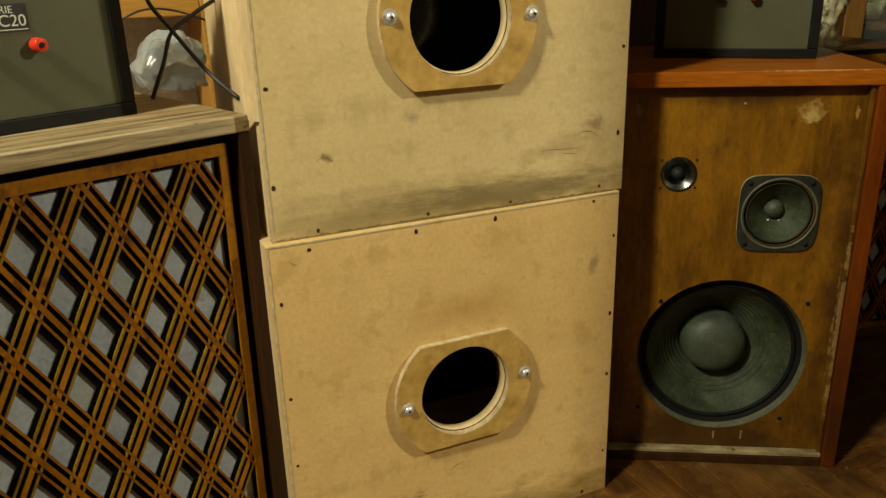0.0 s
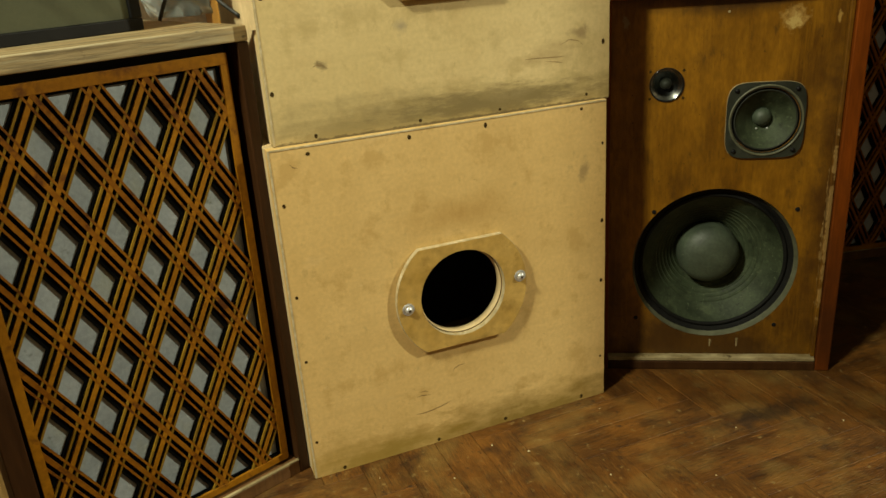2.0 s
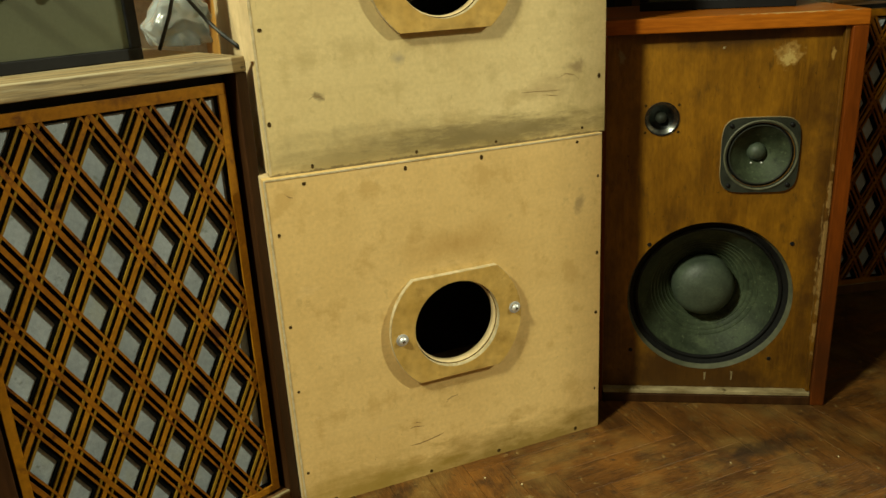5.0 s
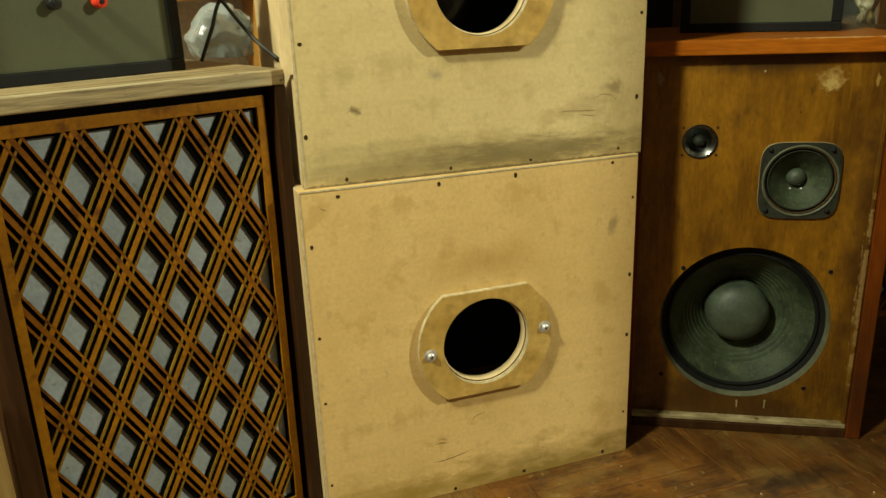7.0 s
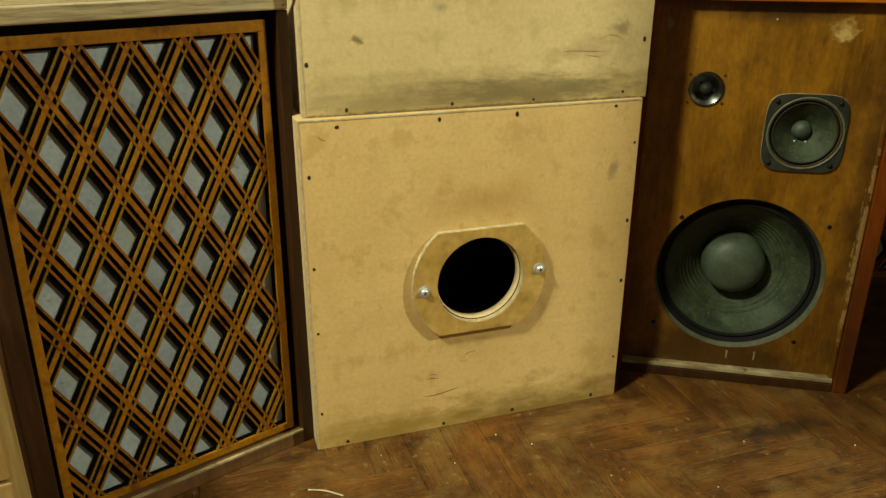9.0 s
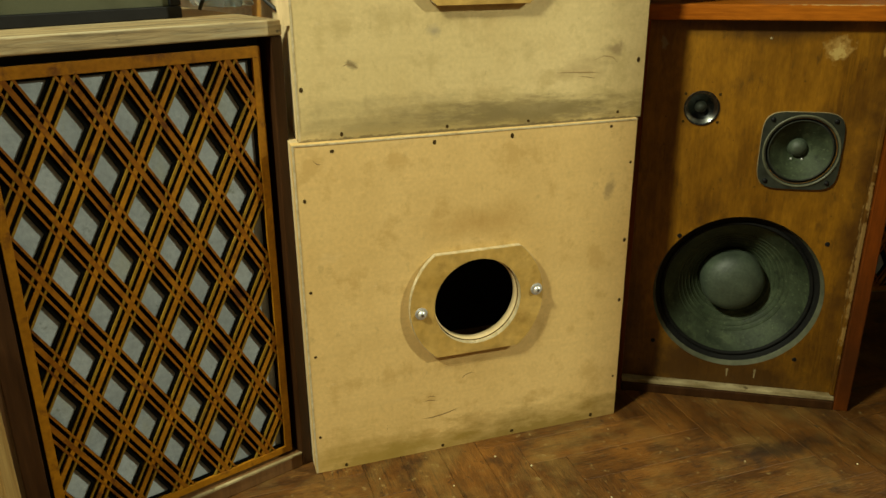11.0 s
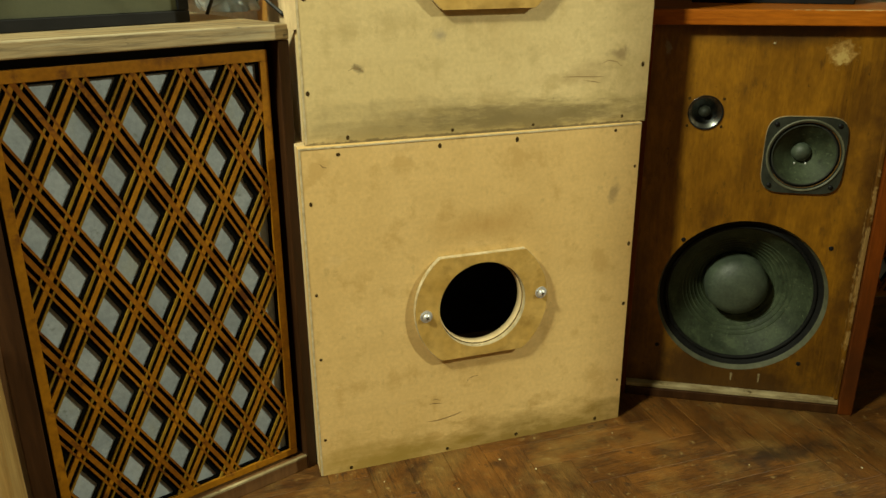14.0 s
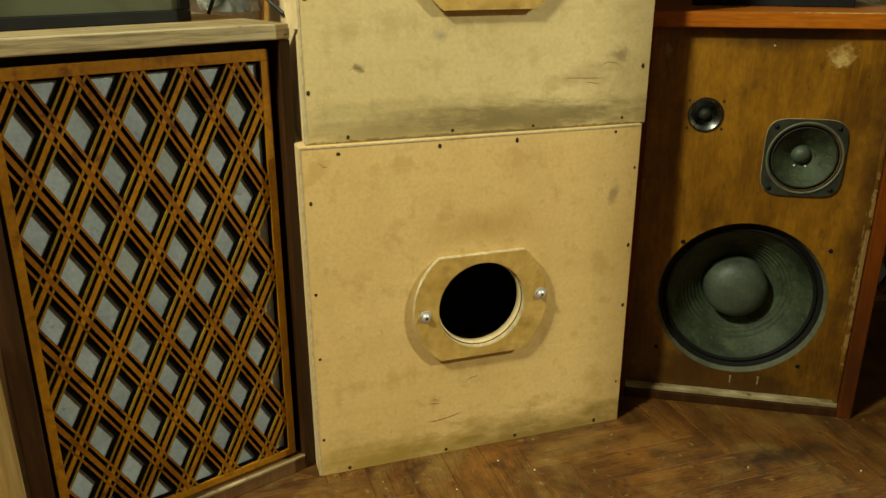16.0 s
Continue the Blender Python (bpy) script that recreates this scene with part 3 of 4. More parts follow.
def plywood_box(m, w, h, d, face, hole, ring_c, screws, nails, label, open_back):
    box = thing("plywood_box", m, label, "box", group="stacked plywood boxes")
    hx, hz, hr = hole
    rect = Rect(hx, w - hx, hz, h - hz)
    front = holed(rect, hx, hz, hr, 0, 0.0162)
    part("front_panel", front, face, box)
    t = 0.018
    part("side_panel", slab(0.0, t, 0.0167, d, 0.0, h, 0.0015), PLY_EDGE, box)
    part("side_panel", slab(w - t, w, 0.0167, d, 0.0, h, 0.0015), PLY_EDGE, box)
    part("top_panel", slab(t + 0.0005, w - t - 0.0005, 0.0167, d, h - t, h, 0.0015), PLY_EDGE, box)
    part("bottom_panel", slab(t + 0.0005, w - t - 0.0005, 0.0167, d, 0.0, t, 0.0015), PLY_EDGE, box)
    # Back boards are near-black so the ports look dark; the upper one is added.
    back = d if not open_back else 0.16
    part("back_panel", slab(t + 0.001, w - t - 0.001, back - t, back, t + 0.001, h - t - 0.001), HORN if open_back else UNLIT_BLACK, box,
         "glossy black inner board added to darken the port" if open_back else "inner back board coloured near-black for the unlit inside")
    part("edge_band", slab(0.0002, 0.0036, -0.0008, 0.0005, 0.001, h - 0.001, 0.0004), PALE_EDGE, box, "paler raw edge of the panel")
    part("edge_band", slab(0.0040, w - 0.001, -0.0008, 0.0005, h - 0.0032, h - 0.0003, 0.0004), PALE_EDGE, box, "paler raw edge of the panel")
    if open_back:
        bm = bmesh.new()
        cols = []
        for k in range(25):
            z = 0.168 + (h - 0.168) * k / 24
            f = 0.45 + 0.55 * min(1, max(0, (z - 0.168) / 0.13)) + 0.04 * noise.noise(Vector((z * 23, 0, 0)))
            cols.append([bm.verts.new((x * f, yy, z)) for x, yy in ((-0.0002, 0.0015), (-0.012, 0.006), (-0.026, 0.032), (-0.0002, 0.032))])
        for p, q in zip(cols, cols[1:]):
            for k in range(4):
                bm.faces.new((p[k], p[(k + 1) % 4], q[(k + 1) % 4], q[k]))
        bm.faces.new(cols[0])
        bm.faces.new(cols[-1])
        part("corner_batten", bm, PLY_EDGE, box, "rough pale corner batten with chipped edge")
    rx, rz = ring_c
    ring = holed(Flattened(0.1195, 0.0925, 0.0940), rx, rz, hr + 0.0006, -0.0108, -0.0101, 96)
    port = part("port_ring", ring, RING_PLY, box, "darker flat-sided plywood ring round the hole")
    part("ring_edge", holed(Flattened(0.1203, 0.0935, 0.0945), rx, rz, hr, -0.0100, -0.0006, 96), PALE_EDGE, port, "pale raw plywood edge of the ring")
    groove = lathe([(hr + 0.0025, -0.0005), (hr + 0.0025, 0.0012), (hr - 0.0015, 0.0012)], 64, (rx, 0, rz))
    part("groove", groove, NAIL, port, "dark joint between ring and panel")
    lip = lathe([(hr - 0.0002, 0.0013), (hr - 0.0022, 0.0016), (hr - 0.0032, 0.004), (hr - 0.0032, 0.0160), (hr - 0.0005, 0.0160)], 64, (rx, 0, rz))
    part("port_lip", lip, PLY_EDGE, box, "pale sanded inner lip of the port", smooth=True)
    for i, (x, z) in enumerate(screws):
        pan_screw(box, x, -0.0106, z, turn=0.4 + i)
    rng = random.Random(7)
    for x, z in nails:
        r = rng.uniform(0.0022, 0.0031)
        q = lathe([(0, -0.0001), (r * 0.6, -0.0003), (r, -0.0005), (r * 1.25, 0.0004)], 10)
        bmesh.ops.scale(q, vec=(rng.uniform(0.8, 1.25), 1, rng.uniform(0.9, 1.5)), verts=q.verts[:])
        bmesh.ops.translate(q, vec=(x, 0, z), verts=q.verts[:])
        part("nail", q, NAIL, box)
    return box


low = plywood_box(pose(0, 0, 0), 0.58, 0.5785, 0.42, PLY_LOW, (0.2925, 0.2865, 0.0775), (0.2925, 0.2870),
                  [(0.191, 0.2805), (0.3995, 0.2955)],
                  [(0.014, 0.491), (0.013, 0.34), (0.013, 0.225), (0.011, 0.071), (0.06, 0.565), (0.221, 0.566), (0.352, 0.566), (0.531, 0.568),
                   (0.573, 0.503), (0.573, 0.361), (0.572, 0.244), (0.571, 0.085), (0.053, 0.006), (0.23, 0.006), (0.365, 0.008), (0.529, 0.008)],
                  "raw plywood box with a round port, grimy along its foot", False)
UP_X, UP_Y, UP_Z = 0.0132, 0.0120, 0.579
high = plywood_box(pose(UP_X, UP_Y, UP_Z, 0, 0, -0.5), 0.576, 0.58, 0.42, PLY_UP, (0.2885, 0.2840, 0.0770), (0.2885, 0.284),
                   [(0.1835, 0.291), (0.3990, 0.286)],
                   [(0.065, 0.008), (0.232, 0.008), (0.370, 0.007), (0.532, 0.011), (0.012, 0.209), (0.009, 0.077), (0.564, 0.095), (0.567, 0.229)],
                   "raw plywood box stacked on another, with grey grime near its foot", True)


SCUFF = material("dark_scuff", (0.20, 0.12, 0.04), (0.33, 0.21, 0.08), 60, 0.7, 0.2)


def scuff(parent, points, width):
    """A thin tapering scratch a hair proud of the panel."""
    bm = bmesh.new()
    left, right = [], []
    for i, (x, z) in enumerate(points):
        f = math.sin(math.pi * (i + 0.25) / (len(points) - 0.5)) * width
        left.append(bm.verts.new((x, -0.0003, z + f)))
        right.append(bm.verts.new((x, -0.0003, z - f * 0.6)))
    for i in range(len(points) - 1):
        bm.faces.new((left[i], left[i + 1], right[i + 1], right[i]))
    part("scuff_mark", bm, SCUFF, parent)


scuff(low, [(0.193, 0.070), (0.210, 0.069), (0.226, 0.071), (0.243, 0.074), (0.260, 0.079)], 0.0013)
scuff(low, [(0.266, 0.136), (0.270, 0.142), (0.277, 0.1455), (0.290, 0.147)], 0.0010)
scuff(low, [(0.196, 0.104), (0.204, 0.1055), (0.212, 0.104), (0.221, 0.1025)], 0.0010)
scuff(low, [(0.203, 0.112), (0.209, 0.113), (0.217, 0.110)], 0.0008)
scuff(low, [(0.1265, 0.053), (0.1275, 0.060), (0.1290, 0.067), (0.1282, 0.073)], 0.0009)
scuff(low, [(0.030, 0.553), (0.036, 0.547), (0.042, 0.546)], 0.0010)
for pts in ([(0.417, 0.081), (0.445, 0.0805), (0.470, 0.079), (0.492, 0.0785)], [(0.455, 0.074), (0.475, 0.071), (0.486, 0.069)],
            [(0.484, 0.098), (0.500, 0.104), (0.516, 0.101), (0.525, 0.093)], [(0.07, 0.107), (0.078, 0.111), (0.088, 0.109), (0.095, 0.104)]):
    scuff(high, pts, 0.0007)


# ------------------------------------------------------------- loudspeakers
def lattice_bars(x0, x1, z0, z1, nx, nz, pu, pz, y0, y1, bands=((0, 0.0066, 0), (0.0106, 0.0031, 0.0003), (-0.0106, 0.0031, 0.0003)), shifts=(0, 0), wider=(0, 0)):
    """Crossing bands of one broad and two thin slats, clipped to the opening; one bmesh for each slat.
    shifts and wider set the rising and the falling slats off their line."""
    bars = []
    span = math.hypot(pu, pz)
    for sgn in (1, -1):
        d = Vector((pu, 0, sgn * pz)) / span
        nrm = Vector((-d.z, 0, d.x))
        step = 2 * pu * abs(d.z)
        base = Vector((nx, 0, nz))
        for k in range(-14, 15):
            for off, wd, dy in bands:
                off, wd = off + shifts[sgn < 0], wd + wider[sgn < 0]
                ends = []
                for side in (-1, 1):
                    c = base + nrm * (k * step + off + side * wd / 2)
                    lo, hi = -9.0, 9.0
                    for p, v, a, b in ((c.x, d.x, x0, x1), (c.z, d.z, z0, z1)):
                        t0, t1 = sorted(((a - p) / v, (b - p) / v))
                        lo, hi = max(lo, t0), min(hi, t1)
                    ends.append((c + d * lo, c + d * hi) if hi - lo > 0.006 else None)
                if None in ends:
                    continue
                bm = bmesh.new()
                shift = 0.0004 if sgn > 0 else 0.0
                q = [ends[0][0], ends[0][1], ends[1][1], ends[1][0]]
                f = [bm.verts.new((v.x, y0 + dy + shift, v.z)) for v in q]
                b = [bm.verts.new((v.x, y1 + shift, v.z)) for v in q]
                bm.faces.new(f)
                bm.faces.new(b[::-1])
                for i in range(4):
                    bm.faces.new((f[i], f[(i + 1) % 4], b[(i + 1) % 4], b[i]))
                bars.append((sgn, wd, bm))
    return bars


def lattice_speaker(m, label, height=0.754, width=0.458, depth=0.45, panel_y=0.015, top_wood=None, top_label="bare worn pale top board",
                    panel=(-0.424, -0.031), knot=(-0.1181, 0.6387, 0.0357, 0.0668), lean=0.0, lit_tint=None):
    """Origin at the foot of the front's outer edge; the front spans x from -width to 0."""
    sp = thing("lattice_speaker", m, label, "loudspeaker", group="lattice-front loudspeakers")
    t = 0.022
    W = width
    part("top_board", slab(-W, -0.009, 0, depth, height - t, height, 0.002), top_wood or RAW_TOP, sp, top_label)
    part("side_board", slab(-t - 0.005, -0.009, 0.001, depth, 0.0, height - t - 0.0005, 0.0015), RED_BROWN, sp)
    part("side_board", slab(-W, -W + t + 0.007, 0.001, depth, 0.0, height - t - 0.0005, 0.0015), RED_BROWN, sp)
    part("bottom_board", slab(-W + t + 0.0075, -t - 0.0055, 0.002, depth, 0.0, 0.024, 0.001), DARK_WOOD, sp)
    part("edge_strip", slab(-W + t + 0.008, -t - 0.0060, 0.0005, 0.006, 0.0243, 0.0275), BEAD, sp, "pale worn strip along the foot")
    part("back_board", slab(-W + t + 0.008, -t - 0.0060, depth - 0.012, depth - 0.001, 0.0245, height - t - 0.001), BLACK, sp)
    px0, px1, pz0, pz1 = panel[0], panel[1], 0.030, 0.7185
    ox0, ox1, oz0, oz1 = px0 + 0.0125, px1 - 0.0125, pz0 + 0.012, pz1 - 0.016
    y0, y1 = panel_y, panel_y + 0.005
    gr = part("grille", slab(px0, px1, y0, y1, oz1, pz1, 0.0006), LATTICE, sp, "orange-brown diamond lattice grille")
    part("border", slab(px0, px1, y0, y1, pz0, oz0, 0.0006), LATTICE, gr)
    part("border", slab(px0, ox0, y0, y1, oz0 + 0.0002, oz1 - 0.0002, 0.0006), LATTICE, gr)
    part("border", slab(ox1, px1, y0, y1, oz0 + 0.0002, oz1 - 0.0002, 0.0006), LATTICE, gr)
    for sgn, wide, bm in lattice_bars(ox0, ox1, oz0, oz1, *knot, y0 + 0.0005, y1 - 0.0005):
        # Tint follows slat direction; thin rising slats carry the lit edges as colour.
        part("slat", bm, LATTICE if sgn > 0 and wide > 0.005 else (lit_tint or LATTICE_PALE) if sgn > 0 else LATTICE_RED, gr)
    # Backing slats, widened and offset so black stands in for the lattice's cast shadow.
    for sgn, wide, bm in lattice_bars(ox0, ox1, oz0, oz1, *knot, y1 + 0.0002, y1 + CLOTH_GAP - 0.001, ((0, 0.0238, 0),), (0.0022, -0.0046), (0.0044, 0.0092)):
        part("backing_shadow_slat", bm, MATT_BLACK, gr, "black painted slat behind the lattice, widened and offset to stand in for its shadow")
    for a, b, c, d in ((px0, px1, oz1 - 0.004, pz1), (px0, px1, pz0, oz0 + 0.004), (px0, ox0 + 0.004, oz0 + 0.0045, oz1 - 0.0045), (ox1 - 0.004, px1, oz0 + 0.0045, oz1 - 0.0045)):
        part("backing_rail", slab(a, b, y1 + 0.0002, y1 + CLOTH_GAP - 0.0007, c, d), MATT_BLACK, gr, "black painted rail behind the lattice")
    part("grille_cloth", slab(px0 + 0.003, px1 - 0.003, y1 + CLOTH_GAP, y1 + CLOTH_GAP + 0.004, pz0 + 0.002, pz1 - 0.004), CLOTH, sp, "dusty grey cloth behind the lattice")
    rim = slab(px0 - 0.004, px1 + 0.004, y1 + CLOTH_GAP + 0.005, y1 + CLOTH_GAP + 0.015, pz0 - 0.003, pz1 + 0.010)
    part("backing_board", rim, BLACK, sp)
    # the old case is slightly out of square
    for ob in sp.children_recursive:
        ob.data.transform(Matrix(((1, 0, lean, 0), (0, 1, 0, 0), (0, 0, 1, 0), (0, 0, 0, 1))))
    return sp


left_cab = lattice_speaker(pose(0.0074, 0.0392, 0, 0, 0, 20.21), "worn wooden loudspeaker with a diamond lattice over grey cloth",
                           width=0.449, panel=(-0.4130, -0.0385), knot=(-0.1244, 0.6370, 0.0359, 0.0650), lean=0.008)
# Redder thin slats here make the far lattice read dimmer.
far_cab = lattice_speaker(pose(1.684, 0.195, 0, 0, 0, -13), "wooden loudspeaker with a diamond lattice, standing in shade", height=0.7188, panel_y=-0.0055, top_wood=DARK_WOOD, top_label="dark top board", lit_tint=LATTICE_RED)


def three_way(m):
    sp = thing("three_way_speaker", m, "brown wooden loudspeaker with three bare drivers, no grille", "loudspeaker")
    W, H, D, t = 0.457, 0.7565, 0.45, 0.026
    part("top_board", slab(-W, 0, 0, D, H - t, H, 0.0022), ORANGE_RAIL, sp, "orange varnished top board with chipped edge")
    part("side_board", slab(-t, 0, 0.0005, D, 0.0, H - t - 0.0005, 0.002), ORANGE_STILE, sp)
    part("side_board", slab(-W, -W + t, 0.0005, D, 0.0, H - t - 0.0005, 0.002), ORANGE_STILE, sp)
    part("bottom_board", slab(-W + t + 0.0005, -t - 0.0005, 0.001, D, 0.0, 0.018, 0.0015), RED_BROWN, sp)
    part("bead", slab(-W + t + 0.001, -t - 0.001, 0.004, 0.0215, 0.0185, 0.027, 0.0015), BEAD, sp, "pale scraped bead along the foot")
    part("bead", slab(-t - 0.009, -t - 0.0008, 0.008, 0.0215, 0.0275, H - t - 0.001, 0.002), BAFFLE, sp)
    part("back_board", slab(-W + t + 0.001, -t - 0.001, D - 0.014, D - 0.002, 0.019, H - t - 0.001), BLACK, sp)
    y = 0.022
    wc, wr = (-0.2280, 0.2225), 0.1560
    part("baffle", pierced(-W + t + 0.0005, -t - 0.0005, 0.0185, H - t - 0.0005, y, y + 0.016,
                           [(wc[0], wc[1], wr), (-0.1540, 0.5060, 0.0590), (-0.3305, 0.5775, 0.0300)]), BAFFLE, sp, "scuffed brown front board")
    # woofer
    wf = part("woofer", lathe([(wr - 0.0005, y + 0.0005), (wr - 0.0012, y + 0.002), (wr - 0.0036, y + 0.0110), (wr - 0.0050, y + 0.0135)],
                              96, (wc[0], 0, wc[1])), BASKET, sp, "large dusty woofer", smooth=True)
    part("gasket", lathe([(wr - 0.0049, y + 0.0135), (wr - 0.0115, y + 0.0165), (wr - 0.0150, y + 0.0195)], 96, (wc[0], 0, wc[1])), RUBBER, wf, smooth=True)
    part("surround", lathe([(wr - 0.0145, y + 0.0190), (wr - 0.0160, y + 0.0160), (wr - 0.0185, y + 0.0150), (wr - 0.0212, y + 0.0165), (wr - 0.0225, y + 0.0205)],
                           96, (wc[0], 0, wc[1])), RUBBER, wf, "black rolled surround", smooth=True)
    prof = [(wr - 0.0220, y + 0.0195)]
    for k in range(1, 97):
        f = k / 96
        r = (wr - 0.0220) * (1 - f) + 0.056 * f
        ridge = 0.0020 * max(0.0, math.sin(k * math.tau / 9)) ** 2 if 34 < k < 90 else 0.0
        prof.append((r, y + 0.0195 + 0.078 * f ** 0.90 - ridge))
    part("cone", lathe(prof, 96, (wc[0], 0, wc[1])), CONE, wf, "grey-green ribbed paper cone", smooth=True)
    cap = [(0.0602, y + 0.0950), (0.0605, y + 0.0640)] + [(0.0595 * math.cos(a), y + 0.0600 - 0.033 * math.sin(a)) for a in [k * math.pi / 24 for k in range(0, 12)]] + [(0, y + 0.0270)]
    part("dust_cap", lathe(cap, 64, (wc[0], 0, wc[1])), DUST_CAP, wf, "domed dusty centre cap", smooth=True)
    # midrange
    mx, mz, s = -0.1540, 0.5065, 0.0695
    md = part("midrange", holed(Squircle(0.0695, 0.0665, s, 5), mx, mz, 0.0600, y - 0.0050, y - 0.0002, 96), MID_FRAME, sp, "square-framed midrange driver")
    part("frame_edge", holed(Squircle(0.0699, 0.0669, s + 0.0005, 5), mx, mz, 0.0640, y - 0.0034, y - 0.0001, 96), BEAD, md, "thin pale gasket edge")
    part("trim_ring", lathe([(0.0655, y - 0.0050), (0.0648, y - 0.0066), (0.0630, y - 0.0068), (0.0612, y - 0.0050), (0.0604, y - 0.0010)], 64, (mx, 0, mz)), BASKET, md, smooth=True)
    part("surround", lathe([(0.0606, y - 0.0010), (0.0598, y + 0.0012), (0.0575, y + 0.0014), (0.0553, y - 0.0006)], 64, (mx, 0, mz)), RUBBER, md, smooth=True)
    part("cone_rim", lathe([(0.0554, y - 0.0008), (0.0545, y - 0.0022), (0.0532, y - 0.0012), (0.0526, y + 0.0004)], 64, (mx, 0, mz)), MID_FRAME, md, smooth=True)
    part("cone", lathe([(0.0528, y + 0.0002), (0.0470, y + 0.0042), (0.041, y + 0.0085), (0.031, y + 0.0165), (0.021, y + 0.0255), (0.0145, y + 0.0315)], 64, (mx, 0, mz)), CONE, md, "grey paper cone", smooth=True)
    part("dust_cap", lathe([(0.0175, y + 0.0300)] + [(0.0168 * math.cos(a), y + 0.0275 - 0.015 * math.sin(a)) for a in [k * math.pi / 16 for k in range(8)]] + [(0, y + 0.0125)], 40, (mx, 0, mz)),
         DUST_CAP, md, smooth=True)
    for dx in (-0.0095, 0.0095):
        part("rivet", lathe([(0, y + 0.0215), (0.0016, y + 0.0222), (0.0022, y + 0.0245)], 12, (mx + dx, 0, mz - 0.0205)), STEEL, md, "tiny bright eyelet in the cone", smooth=True)
    for dx in (-1, 1):
        for dz in (-1, 1):
            part("bolt", lathe([(0, y - 0.0085), (0.003, y - 0.008), (0.0042, y - 0.0064), (0.0042, y - 0.005)], 14, (mx - 0.002 + dx * 0.0520, 0, mz + dz * 0.0555)), BLACK, md, smooth=True)
    # tweeter
    tx, tz = -0.3305, 0.5775
    tw = part("tweeter", lathe([(0.0310, y - 0.0002), (0.0310, y - 0.002), (0.0300, y - 0.003), (0.0290, y - 0.0018), (0.0285, y + 0.0005)],
                              56, (tx, 0, tz)), HORN, sp, "small glossy black horn tweeter", smooth=True)
    part("horn_throat", lathe([(0.0286, y + 0.0003), (0.0235, y + 0.0040), (0.0175, y + 0.0095), (0.0115, y + 0.0160), (0, y + 0.0165)], 56, (tx, 0, tz)), DARK_CHROME, tw,
         "polished dark metal horn throat", smooth=True)
    part("phase_plug", lathe([(0.0105, y + 0.0160), (0.0098, y + 0.010), (0.0085, y + 0.003), (0.0055, y - 0.0005), (0, y - 0.002)], 32, (tx, 0, tz)), MID_FRAME, tw, "grey bullet in the horn", smooth=True)
    for a in (40, 140, 220, 320):
        part("bolt", lathe([(0, y - 0.0012), (0.002, y - 0.001), (0.0028, y + 0.0002)], 10, (tx + 0.0385 * math.cos(radians(a)), 0, tz + 0.0385 * math.sin(radians(a)))), NAIL, tw)
    for x, z in ((-0.345, 0.334), (-0.083, 0.334), (-0.375, 0.108), (-0.106, 0.092)):
        part("bolt", lathe([(0, y - 0.0016), (0.0036, y - 0.0013), (0.0046, y + 0.0002)], 12, (x, 0, z)), BLACK, sp)
    for x, z, ln in ((-0.227, 0.051, 0.017), (-0.175, 0.053, 0.019)):
        q = slab(-0.0022, 0.0022, y - 0.0008, y + 0.0002, -ln / 2, ln / 2, 0.0004)
        for v in q.verts:
            if v.co.z < 0:
                v.co.x *= 0.45
        bmesh.ops.translate(q, vec=(x, 0, z), verts=q.verts[:])
        part("glue_drip", q, BEAD, sp, "dried yellow glue drip")
    part("staple", slab(-0.2310, -0.2270, y - 0.0012, y + 0.0004, 0.698, 0.702, 0.0008), BEAD, sp)
    return sp


right_cab = three_way(pose(1.0109, -0.1426, 0, 0, 0, math.degrees(-0.5229)))


# ---------------------------------------------- small grey speakers on top
def letters(text, size, m, parent, name="lettering"):
    cu = bpy.data.curves.new(name, "FONT")
    cu.body, cu.size, cu.extrude, cu.align_x = text, size, 0.0002, "LEFT"
    cu.materials.append(PLATE_INK)
    tmp = bpy.data.objects.new(name, cu)
    me = bpy.data.meshes.new_from_object(tmp)
    bpy.data.objects.remove(tmp)
    ob = new(name, me)
    ob.parent = parent
    ob.matrix_basis = m
    return ob


def terminal(parent, x, z, y, mat, label):
    p = part("terminal", lathe([(0, y - 0.020), (0.0030, y - 0.0200), (0.0032, y - 0.0185), (0.0072, y - 0.0195), (0.0082, y - 0.018), (0.0078, y - 0.012), (0.0088, y - 0.009),
                                (0.0088, y - 0.004), (0.0065, y - 0.003), (0.0065, y)], 24, (x, 0, z)), mat, parent, label, smooth=True)
    part("socket", lathe([(0, y - 0.0205), (0.0034, y - 0.0204), (0.0036, y - 0.0190)], 16, (x, 0, z)), BLACK, p)


